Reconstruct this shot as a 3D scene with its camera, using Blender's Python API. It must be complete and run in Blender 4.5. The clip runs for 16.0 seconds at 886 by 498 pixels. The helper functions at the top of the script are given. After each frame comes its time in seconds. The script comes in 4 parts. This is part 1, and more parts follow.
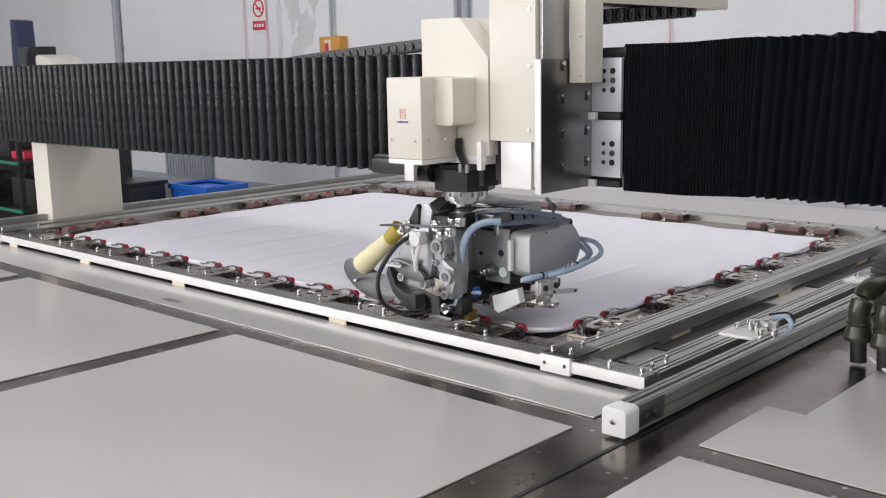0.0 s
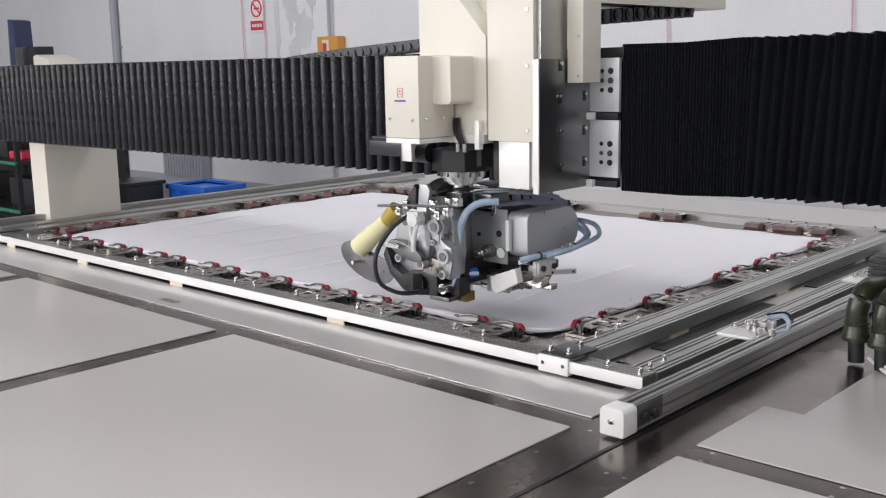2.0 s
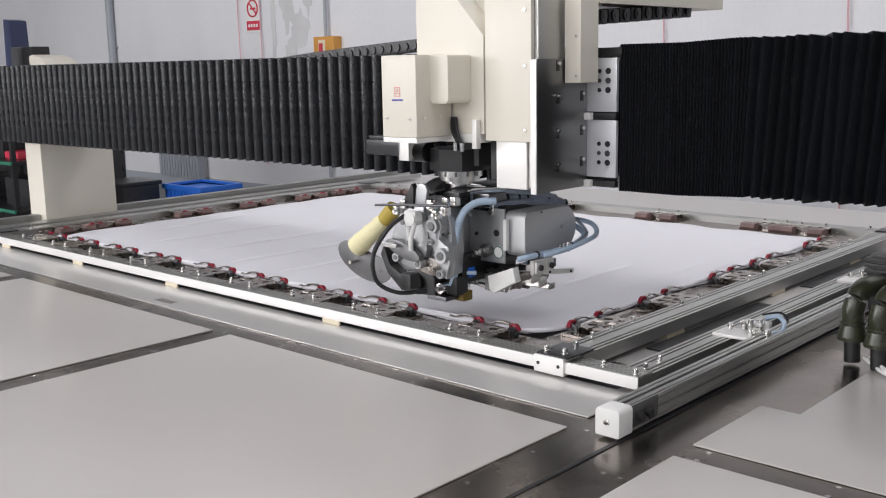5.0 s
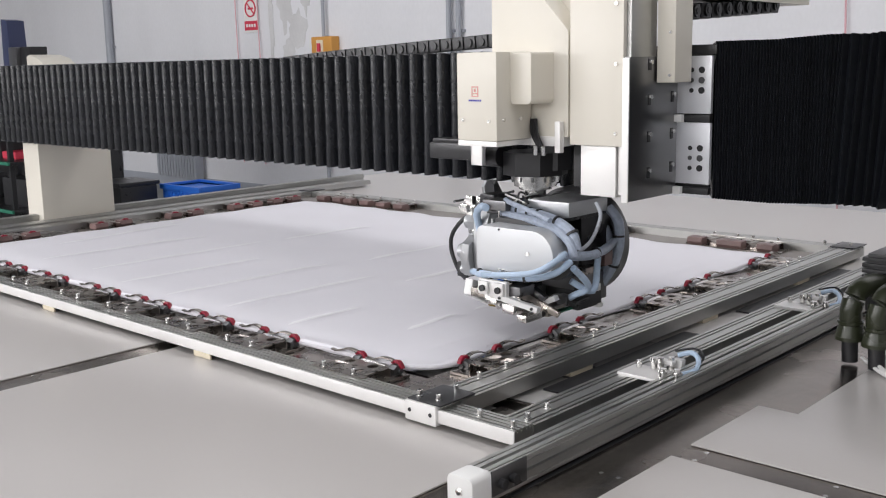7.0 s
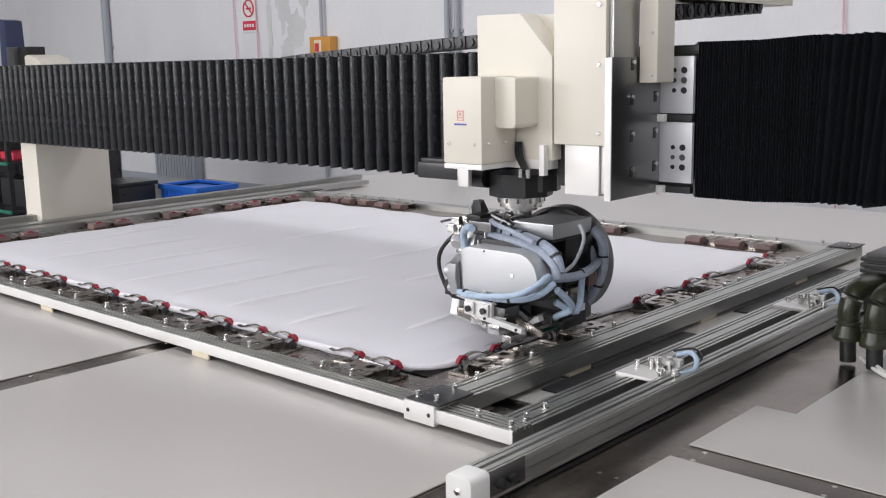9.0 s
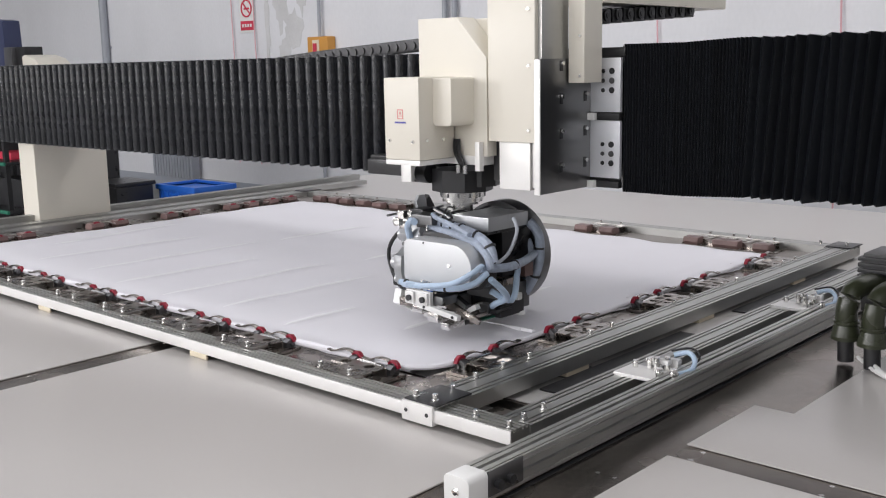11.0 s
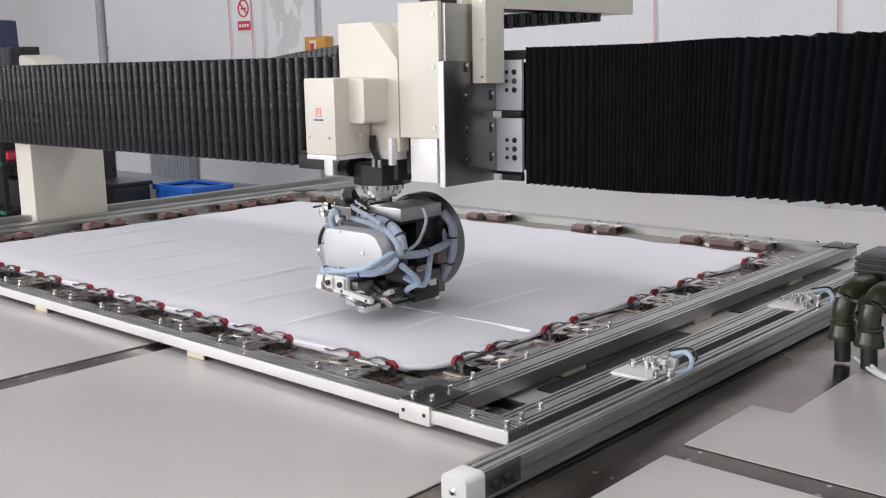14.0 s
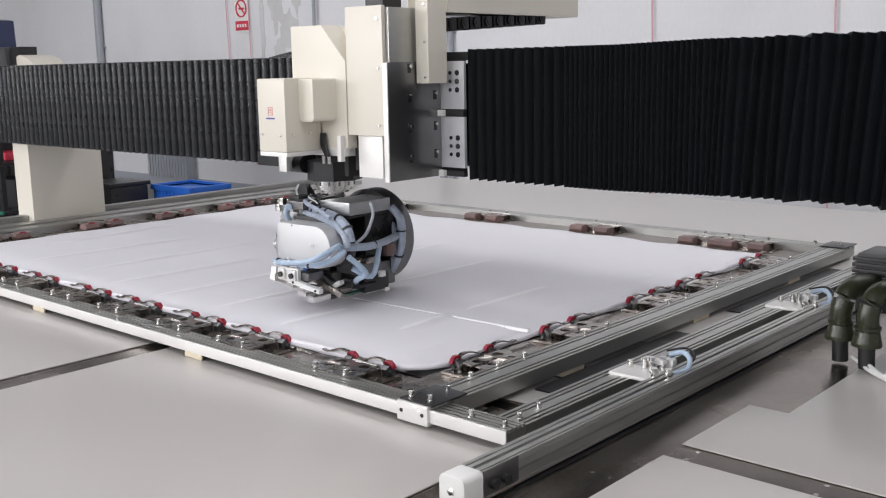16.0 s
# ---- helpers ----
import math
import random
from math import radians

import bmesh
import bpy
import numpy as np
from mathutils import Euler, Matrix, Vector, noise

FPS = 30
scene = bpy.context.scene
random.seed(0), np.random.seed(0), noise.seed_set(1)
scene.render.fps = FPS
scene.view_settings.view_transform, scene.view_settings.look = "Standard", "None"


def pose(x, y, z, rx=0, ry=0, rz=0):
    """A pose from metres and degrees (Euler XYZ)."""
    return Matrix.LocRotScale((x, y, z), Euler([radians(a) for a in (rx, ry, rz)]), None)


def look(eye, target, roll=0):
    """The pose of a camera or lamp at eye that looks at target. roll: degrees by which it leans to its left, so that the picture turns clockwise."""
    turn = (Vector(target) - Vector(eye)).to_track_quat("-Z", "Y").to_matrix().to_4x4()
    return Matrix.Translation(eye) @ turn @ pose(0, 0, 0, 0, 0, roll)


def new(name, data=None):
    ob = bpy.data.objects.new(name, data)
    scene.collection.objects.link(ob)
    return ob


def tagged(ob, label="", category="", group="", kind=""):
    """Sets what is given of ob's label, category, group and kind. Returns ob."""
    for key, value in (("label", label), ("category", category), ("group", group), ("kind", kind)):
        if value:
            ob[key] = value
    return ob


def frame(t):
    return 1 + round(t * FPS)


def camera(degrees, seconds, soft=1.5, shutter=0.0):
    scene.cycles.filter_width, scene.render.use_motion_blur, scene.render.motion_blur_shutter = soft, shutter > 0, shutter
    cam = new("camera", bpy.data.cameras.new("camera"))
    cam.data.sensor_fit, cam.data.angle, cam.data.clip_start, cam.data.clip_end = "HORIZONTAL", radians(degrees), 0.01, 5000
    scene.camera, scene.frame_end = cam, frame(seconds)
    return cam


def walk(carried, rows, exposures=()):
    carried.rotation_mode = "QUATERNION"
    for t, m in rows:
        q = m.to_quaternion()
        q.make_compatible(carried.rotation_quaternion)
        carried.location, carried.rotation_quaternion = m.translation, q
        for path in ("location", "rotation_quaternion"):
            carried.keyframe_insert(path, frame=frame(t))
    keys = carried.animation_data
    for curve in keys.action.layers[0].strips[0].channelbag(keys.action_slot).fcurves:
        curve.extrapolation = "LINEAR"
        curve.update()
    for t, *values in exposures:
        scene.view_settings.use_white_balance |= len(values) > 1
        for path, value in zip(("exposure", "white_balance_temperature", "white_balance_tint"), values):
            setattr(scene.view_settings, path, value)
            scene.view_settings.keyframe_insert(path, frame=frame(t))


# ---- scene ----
# camera on a tripod beside the machine: one slow pan to the right
EYE = Vector((0.0, 0.0, 1.65))
cam = camera(47.24, 16.0, 1.15)


def aim(turn):
    a, p = radians(42.947 - turn), radians(10.277)
    d = Vector((-math.sin(a) * math.cos(p), math.cos(a) * math.cos(p), -math.sin(p)))
    return look(EYE, EYE + d, -1.0716)


PAN = [(0, 0), (0.8, .03), (2, .115), (4, .255), (6.5, .405), (8, .485), (9, .53), (11.5, .672), (12.5, .715),
       (13.5, .775), (14.5, .83), (16, .922)]
walk(cam, [(t, aim(a)) for t, a in PAN])

# ---- world and light ----
world = bpy.data.worlds.new("sky")
scene.world = world
world.use_nodes = True
wn = world.node_tree
sky = wn.nodes.new("ShaderNodeTexSky")
sky.sky_type, sky.sun_disc = "NISHITA", False
sky.sun_elevation, sky.sun_rotation = radians(40), radians(200)
wn.links.new(sky.outputs[0], wn.nodes["Background"].inputs[0])
wn.nodes["Background"].inputs[1].default_value = 0.05
scene.view_settings.exposure = 0.04


def area_lamp(name, eye, target, w, h, power, colour=(1, .975, .985)):
    d = bpy.data.lights.new(name, "AREA")
    d.shape, d.size, d.size_y, d.energy, d.color = "RECTANGLE", w, h, power, colour
    ob = new(name, d)
    ob.matrix_world = look(eye, target)
    return ob


# daylight of the unseen window band, and fill lamps added under the ceiling
for x, power in ((-13.5, 420), (-8.3, 360), (-3.1, 170), (2.1, 90)):
    area_lamp("window_daylight", (x, -7.9, 3.2), (x, 0, 2.2), 4.2, 2.2, power)
for yy in (-3.5, 1.0, 5.5):
    for x, power in ((-12.5, 24), (-6.0, 62), (.5, 80)):
        area_lamp("roof_fill", (x, yy, 5.9), (x, yy + .01, 0), 5.0, 1.3, power * (1.1 if yy > 5 and x > -7 else 1))
# ---- materials ----
def mat(name, base, rough=0.5, metal=0.0, var=0.08, scale=6.0, fine=120.0, bump=0.05, coat=0.0, stretch=None, spread=0.0, rvar=0.1, spec=0.5):
    """A surface with two scales of variation in colour and gloss, and fine relief."""
    m = bpy.data.materials.new(name)
    m.use_nodes = True
    nt = m.node_tree
    n, l = nt.nodes, nt.links
    b = n["Principled BSDF"]
    co = n.new("ShaderNodeTexCoord")
    mp = n.new("ShaderNodeMapping")
    l.new(co.outputs["Object"], mp.inputs[0])
    if stretch:
        mp.inputs["Scale"].default_value = stretch
    n1 = n.new("ShaderNodeTexNoise")
    n1.inputs["Scale"].default_value, n1.inputs["Detail"].default_value = scale, 4
    n2 = n.new("ShaderNodeTexNoise")
    n2.inputs["Scale"].default_value, n2.inputs["Detail"].default_value = fine, 3
    l.new(mp.outputs[0], n1.inputs[0])
    l.new(mp.outputs[0], n2.inputs[0])
    mx = n.new("ShaderNodeMath")
    mx.operation = "MULTIPLY_ADD"
    l.new(n2.outputs[0], mx.inputs[0])
    mx.inputs[1].default_value = 0.4
    l.new(n1.outputs[0], mx.inputs[2])
    rp = n.new("ShaderNodeMapRange")
    rp.inputs[1].default_value, rp.inputs[2].default_value = 0.3, 1.1
    rp.inputs[3].default_value, rp.inputs[4].default_value = 1 - var, 1 + var
    l.new(mx.outputs[0], rp.inputs[0])
    hs = n.new("ShaderNodeHueSaturation")
    hs.inputs["Color"].default_value = (*base, 1)
    if spread:
        oi = n.new("ShaderNodeObjectInfo")
        sp = n.new("ShaderNodeMapRange")
        sp.inputs[3].default_value, sp.inputs[4].default_value = 1 - spread, 1 + spread
        l.new(oi.outputs["Random"], sp.inputs[0])
        mu = n.new("ShaderNodeMath")
        mu.operation = "MULTIPLY"
        l.new(rp.outputs[0], mu.inputs[0])
        l.new(sp.outputs[0], mu.inputs[1])
        l.new(mu.outputs[0], hs.inputs["Value"])
    else:
        l.new(rp.outputs[0], hs.inputs["Value"])
    l.new(hs.outputs[0], b.inputs["Base Color"])
    rr = n.new("ShaderNodeMapRange")
    rr.inputs[1].default_value, rr.inputs[2].default_value = 0.15, 0.85
    rr.inputs[3].default_value, rr.inputs[4].default_value = max(.02, rough - rvar), min(1, rough + rvar)
    l.new(n1.outputs[0], rr.inputs[0])
    l.new(rr.outputs[0], b.inputs["Roughness"])
    b.inputs["Metallic"].default_value = metal
    b.inputs["Specular IOR Level"].default_value = spec
    b.inputs["Coat Weight"].default_value = coat
    if bump:
        bp = n.new("ShaderNodeBump")
        bp.inputs["Strength"].default_value, bp.inputs["Distance"].default_value = bump, 0.002
        l.new(n2.outputs[0], bp.inputs["Height"])
        l.new(bp.outputs[0], b.inputs["Normal"])
    return m


M_PANEL = mat("grey_laminate", (.515, .491, .470), .29, var=.02, scale=2.5, fine=400, bump=.015, rvar=.02)
M_STRIP = mat("steel_strip", (.275, .245, .22), .24, 1, var=.6, scale=5, fine=70, bump=.02, rvar=.09)
M_SHEET = mat("satin_stainless_sheet", (.66, .645, .625), .24, .35, var=.04, scale=2, fine=60, bump=.01, rvar=.04)
M_ALU = mat("anodised_aluminium", (.50, .50, .485), .40, 1, var=.09, scale=8, fine=200, bump=.02, stretch=(1, 1, 6))
M_ALUW = mat("satin_aluminium_face", (.84, .83, .81), .45, .35, var=.03, scale=8, fine=200, bump=.02)
M_CREAM = mat("cream_enamel", (.76, .72, .63), .4, var=.025, scale=4, fine=260, bump=.03)
M_FABRIC = mat("white_fabric", (.80, .79, .83), .85, var=.03, scale=3, fine=900, bump=.12)
M_BELLOW = mat("black_bellows_cloth", (.0085, .0095, .0125), .27, var=.3, scale=14, fine=55, bump=.5, spread=.25)
M_BELLOW2 = mat("black_smooth_bellows", (.004, .005, .007), .38, var=.2, scale=9, fine=120, bump=.1, spread=.3, spec=.32)
M_BLACK = mat("black_plastic", (.02, .02, .022), .4, var=.2, scale=12, fine=200, bump=.05)
M_BLKMETAL = mat("black_oxide_steel", (.03, .03, .032), .32, .4, var=.2, scale=12, fine=200, bump=.03)
M_DKSTEEL = mat("dark_steel", (.17, .17, .175), .33, .9, var=.12, scale=10, fine=200, bump=.03)
M_TRAY = mat("dull_nickel_sheet", (.24, .22, .205), .5, .6, var=.2, scale=12, fine=150, bump=.05, spread=.1)
M_BRKT = mat("nickel_sheet", (.36, .33, .305), .28, 1, var=.1, scale=20, fine=200, bump=.03, spread=.08)
M_CHROME = mat("polished_steel", (.78, .77, .75), .2, 1, var=.05, scale=20, fine=200, bump=.0)
M_RED = mat("red_plastic_tip", (.27, .010, .03), .35, var=.1, scale=30, fine=200, bump=.02)
M_BROWN = mat("brown_red_clip", (.19, .12, .11), .4, var=.2, scale=30, fine=200, bump=.05, spread=.15)
M_WHITE = mat("white_plastic", (.82, .82, .80), .35, var=.02, scale=8, fine=200, bump=.02)
M_WALL = mat("white_wall_paint", (.74, .745, .77), .8, var=.09, scale=.9, fine=30, bump=.08, stretch=(1, 1, .5))
M_FLOOR = mat("dark_workshop_floor", (.10, .105, .10), .45, var=.25, scale=1.2, fine=40, bump=.05)
M_BLUE = mat("blue_crate_plastic", (.02, .13, .55), .4, var=.1, scale=6, fine=100, bump=.05)
M_TUBE = mat("pale_blue_air_tube", (.46, .58, .73), .3, var=.12, scale=20, fine=200, bump=.03)
M_TUBE2 = mat("grey_blue_cable_wrap", (.36, .41, .50), .4, var=.3, scale=60, fine=400, bump=.2)
M_CAST = mat("cast_aluminium", (.44, .45, .46), .36, .7, var=.1, scale=14, fine=260, bump=.12)
M_LAMI = mat("satin_head_cover", (.60, .61, .62), .5, .6, var=.02, scale=8, fine=260, bump=.02)
M_PLATE = mat("satin_steel_plate", (.25, .25, .255), .33, 1, var=.06, scale=5, fine=200, bump=.015, rvar=.04)
M_BEAR = mat("bright_milled_aluminium", (.74, .75, .78), .36, .45, var=.04, scale=6, fine=200, bump=.02)
M_STAIN = mat("grey_bare_plaster", (.63, .63, .635), .85, var=.15, scale=3, fine=40, bump=.1)
# seam thread, whiter than the cloth to paint the light its ridges catch
M_LIT_SEAM = mat("lit_seam_thread", (.90, .90, .92), .8, var=.05, scale=30, fine=600, bump=.1)
M_CONE = mat("cream_thread", (.86, .80, .50), .8, var=.08, scale=30, fine=500, bump=.3)
M_AMBER = mat("dark_amber_plastic", (.16, .11, .015), .3, var=.15, scale=20, fine=200, bump=.02)
M_YELLOW = mat("amber_spool_tip", (.50, .38, .07), .4, var=.1, scale=20, fine=200, bump=.02)
M_OLIVE = mat("olive_conduit_fitting", (.035, .04, .022), .3, var=.15, scale=12, fine=200, bump=.03)
M_ORANGE = mat("orange_enamel", (.62, .30, .06), .45, var=.08, scale=8, fine=100, bump=.02)
M_SIGNR = mat("sign_red", (.62, .04, .08), .5, var=.03, scale=8, fine=100, bump=0)
M_NAVY = mat("dark_navy_paint", (.03, .04, .10), .4, var=.1, scale=5, fine=80, bump=.02)
M_LOGOB = mat("badge_blue", (.05, .05, .42), .5, var=.03, scale=8, fine=100, bump=0)
M_BADGE = mat("faded_red_print", (.72, .30, .28), .5, var=.03, scale=8, fine=100, bump=0)
M_PINK = mat("pink_cable", (.72, .42, .46), .5, var=.05, scale=8, fine=100, bump=0)
M_PIPE = mat("grey_painted_pipe", (.36, .38, .42), .5, var=.06, scale=5, fine=80, bump=.03)
M_GREEN = mat("green_paint", (.02, .16, .10), .5, var=.1, scale=5, fine=80, bump=.02)
M_TAN = mat("tan_slide_pad", (.74, .66, .50), .55, var=.06, scale=20, fine=100, bump=.02)


# ---- mesh helpers ----
def box(bm, c, s, bev=0.0, rot=None):
    """A box centred at c with size s, its edges bevelled."""
    r = bmesh.ops.create_cube(bm, size=1)
    vs = r["verts"]
    m = Matrix.Translation(c) @ (rot.to_4x4() if rot else Matrix()) @ Matrix.Diagonal((*s, 1))
    bmesh.ops.transform(bm, matrix=m, verts=vs)
    if bev:
        es = {e for v in vs for e in v.link_edges}
        bmesh.ops.bevel(bm, geom=list(es), offset=bev, segments=2, affect="EDGES", profile=.7)
    return bm


def span(bm, x0, x1, y0, y1, z0, z1, bev=0.0):
    return box(bm, ((x0 + x1) / 2, (y0 + y1) / 2, (z0 + z1) / 2), (abs(x1 - x0), abs(y1 - y0), abs(z1 - z0)), bev)


def rod(bm, p, q, r, seg=14, r2=None, caps=True):
    p, q = Vector(p), Vector(q)
    d = q - p
    m = Matrix.Translation((p + q) / 2) @ d.to_track_quat("Z", "Y").to_matrix().to_4x4()
    bmesh.ops.create_cone(bm, cap_ends=caps, segments=seg, radius1=r, radius2=r if r2 is None else r2, depth=d.length, matrix=m)
    return bm


def tube(bm, pts, r, seg=8):
    """A round tube along a smooth line through pts."""
    pts = [Vector(p) for p in pts]
    fine = []
    for i in range(len(pts) - 1):
        a, b, c, d = pts[max(i - 1, 0)], pts[i], pts[i + 1], pts[min(i + 2, len(pts) - 1)]
        for k in range(5):
            t = k / 5
            fine.append(.5 * (2 * b + (c - a) * t + (2 * a - 5 * b + 4 * c - d) * t * t + (3 * b - 3 * c + d - a) * t ** 3))
    fine.append(pts[-1])
    rings = []
    for i, p in enumerate(fine):
        d = (fine[min(i + 1, len(fine) - 1)] - fine[max(i - 1, 0)]).normalized()
        u = d.cross(Vector((0.21, 0.37, 0.9))).normalized()
        v = d.cross(u)
        rings.append([bm.verts.new(p + r * (u * math.cos(2 * math.pi * k / seg) + v * math.sin(2 * math.pi * k / seg))) for k in range(seg)])
    for a, b in zip(rings, rings[1:]):
        for k in range(seg):
            bm.faces.new((a[k], a[(k + 1) % seg], b[(k + 1) % seg], b[k]))
    bm.faces.new(rings[0][::-1])
    bm.faces.new(rings[-1])
    return bm


def prism(bm, outline, axis, a, b, bev=0.0):
    """A flat outline, pulled from a to b along an axis (outline gives the other two in order)."""
    def put(u, v, w):
        return {"x": (w, u, v), "y": (u, w, v), "z": (u, v, w)}[axis]
    lo = [bm.verts.new(put(u, v, a)) for u, v in outline]
    hi = [bm.verts.new(put(u, v, b)) for u, v in outline]
    fs = [bm.faces.new(lo), bm.faces.new(hi)]
    for i in range(len(lo)):
        j = (i + 1) % len(lo)
        fs.append(bm.faces.new((lo[i], lo[j], hi[j], hi[i])))
    bmesh.ops.recalc_face_normals(bm, faces=fs)
    if bev:
        es = {e for f in fs[:2] for e in f.edges}
        bmesh.ops.bevel(bm, geom=list(es), offset=bev, segments=2, affect="EDGES", profile=.7)
    return bm


def rounded(x0, x1, z0, z1, r, which=(1, 1, 1, 1), n=6):
    """An outline with rounded corners: lower left, lower right, upper right, upper left."""
    out = []
    for k, (cx, cz, a0) in enumerate(((x0, z0, 180), (x1, z0, 270), (x1, z1, 0), (x0, z1, 90))):
        rr = r * which[k]
        if rr <= 0:
            out.append((cx, cz))
            continue
        ox, oz = cx + (rr if cx == x0 else -rr), cz + (rr if cz == z0 else -rr)
        for i in range(n + 1):
            a = radians(a0 + 90 * i / n)
            out.append((ox + rr * math.cos(a), oz + rr * math.sin(a)))
    return out


def finish(bm, name, material, smooth=35):
    me = bpy.data.meshes.new(name)
    bm.to_mesh(me)
    bm.free()
    me.materials.append(material)
    if smooth:
        for p in me.polygons:
            p.use_smooth = True
        me.set_sharp_from_angle(angle=radians(smooth))
    return me


def part(name, bm, material, parent, label=""):
    """Link a bmesh as one mesh object under a thing or a part."""
    ob = new(name, finish(bm, name, material))
    ob.parent = parent
    if label:
        tagged(ob, label)
    return ob


def thing(name, label, category, group="", at=(0, 0, 0), kind=""):
    ob = new(name)
    ob.location = at
    ob.empty_display_size = .1
    return tagged(ob, label, category, group, kind)


def solid(name, bm, material, label, category, group="", kind="", at=(0, 0, 0)):
    ob = new(name, finish(bm, name, material))
    ob.location = at
    return tagged(ob, label, category, group, kind)


def repeat(name, me, parent, m):
    """One more piece on a shared mesh."""
    ob = new(name, me)
    ob.parent = parent
    ob.matrix_basis = m
    return ob


B = bmesh.new
T = 0.85  # table top
# ---- hall ----
def hall():
    bm = B()
    span(bm, -24, 8, -8.2, 8.6, -.2, 0)
    solid("floor", bm, M_FLOOR, "dark grey worn workshop floor", "floor", kind="structure")
    bm = B()
    span(bm, -24, 8, 8.4, 8.6, 0, 6)
    solid("wall_north", bm, M_WALL, "white painted workshop wall behind the machine", "wall", kind="structure")
    bm = B()
    span(bm, -24.2, -24, -8.2, 8.6, 0, 6)
    solid("wall_west", bm, M_WALL, "plain white workshop wall", "wall", kind="structure")
    bm = B()
    span(bm, 8, 8.2, -8.2, 8.6, 0, 6)
    solid("wall_east", bm, M_WALL, "plain white workshop wall", "wall", kind="structure")
    bm = B()
    span(bm, -24, 8, -8.2, -8.0, 0, 2.0)
    span(bm, -24, 8, -8.2, -8.0, 4.4, 6)
    for x0, x1 in ((-24, -15.7), (-11.3, -10.5), (-6.1, -5.3), (-.9, -.1), (4.3, 8)):
        span(bm, x0, x1, -8.2, -8.0, 2.0, 4.4)
    solid("wall_south", bm, M_WALL, "white workshop wall with a band of windows", "wall", kind="structure")
    # ceiling out of view, its openings added for the fill lamps
    bm = B()
    for y0, y1 in ((-8.2, -4.2), (-2.8, .3), (1.7, 4.8), (6.2, 8.6)):
        span(bm, -24, 8, y0, y1, 6, 6.2)
    for y0 in (-4.2, .3, 4.8):
        for x0, x1 in ((-24, -15.1), (-9.9, -8.6), (-3.4, -2.1), (3.1, 8)):
            span(bm, x0, x1, y0, y0 + 1.4, 6, 6.2)
    solid("ceiling", bm, M_WALL, "unseen white ceiling with openings added for roof fill", "ceiling", kind="structure")
    # pale wall panels' joints, a conduit and pipes
    for x, r, z1 in ((-14.55, .06, 6), (-9.55, .022, 6), (-7.5, .03, 6), (-7.36, .03, 6)):
        bm = B()
        rod(bm, (x, 8.34, 0), (x, 8.34, z1), r, 12)
        for z in (.6, 2.0, 3.4, 4.8):
            span(bm, x - r - .02, x + r + .02, 8.36, 8.4, z, z + .03)
        solid("wall_pipe", bm, M_PIPE, "grey painted vertical pipe clipped to the wall", "pipe", "pipes on the wall")
    for x in (-11.32, -10.85, -3.22, -4.9):
        bm = B()
        tube(bm, [(x, 8.37, 5.9), (x + .03, 8.36, 4), (x - .02, 8.37, 2.6), (x + .02, 8.36, 1.2), (x, 8.37, .4)], .008, 6)
        solid("hanging_cord_line", bm, M_PINK, "thin pink cord hanging down the white wall", "cord", "cords on the wall")
    bm = B()
    span(bm, -24, 8, 8.385, 8.4, 0, .12, .004)
    solid("baseboard", bm, M_PIPE, "grey painted baseboard along the wall", "baseboard", kind="structure")


def no_smoking_sign():
    s = thing("no_smoking_sign", "white warning sign with red circle and red band on wall", "sign", at=(-11.03, 8.388, 2.34))
    bm = B()
    span(bm, -.15, .15, -.004, .008, -.22, .25, .004)
    part("sign_plate", bm, M_WHITE, s)
    bm = B()
    for k in range(32):
        a, b = 2 * math.pi * k / 32, 2 * math.pi * (k + 1) / 32
        rod(bm, (.105 * math.cos(a), -.008, .09 + .105 * math.sin(a)), (.105 * math.cos(b), -.008, .09 + .105 * math.sin(b)), .011, 5)
    rod(bm, (-.07, -.009, .16), (.07, -.009, .02), .010, 6)
    span(bm, -.05, .06, -.010, -.005, .075, .10)
    part("red_ring", bm, M_SIGNR, s, "red circle with a diagonal bar")
    bm = B()
    span(bm, -.135, .135, -.009, -.003, -.19, -.07, .002)
    part("red_band", bm, M_SIGNR, s, "red band with white marks")
    for i in range(4):
        bm = B()
        span(bm, -.10 + i * .055, -.065 + i * .055, -.012, -.008, -.15, -.11)
        part("mark", bm, M_WHITE, s)


def orange_box():
    o = thing("switch_box", "orange electrical switch box with pale label on wall", "switch box", at=(-9.5, 8.385, 1.9))
    bm = B()
    span(bm, -.20, .17, -.12, .01, -.10, .12, .015)
    part("housing", bm, M_ORANGE, o)
    bm = B()
    span(bm, -.10, .02, -.128, -.118, -.07, .08, .004)
    part("label_plate", bm, M_TAN, o, "pale label plate")
    bm = B()
    span(bm, -.07, -.02, -.15, -.125, -.06, .04, .006)
    part("lever", bm, M_SIGNR, o, "small dark red lever")


def wall_stains():
    """Worn patches where the wall's paint has come off."""
    rnd = random.Random(11)
    p = thing("plaster_patches", "grey worn plaster patches on the white wall", "plaster patch")
    for x, z, w, h in ((-10.35, 2.45, .16, .40), (-10.10, 2.15, .22, .30), (-10.30, 1.85, .12, .25), (-9.95, 2.6, .14, .35), (-10.62, 2.2, .05, .7), (-10.2, 1.2, .2, .12), (-11.6, .8, .25, .1), (-11.2, 1.0, .18, .12)):
        bm = B()
        out = []
        for k in range(18):
            a = 2 * math.pi * k / 18
            f = rnd.uniform(.55, 1.1)
            out.append((x + w * f * math.cos(a), z + h * f * math.sin(a)))
        prism(bm, out, "y", 8.397 - .0012 * len(p.children), 8.402)
        part("patch", bm, M_STAIN, p)


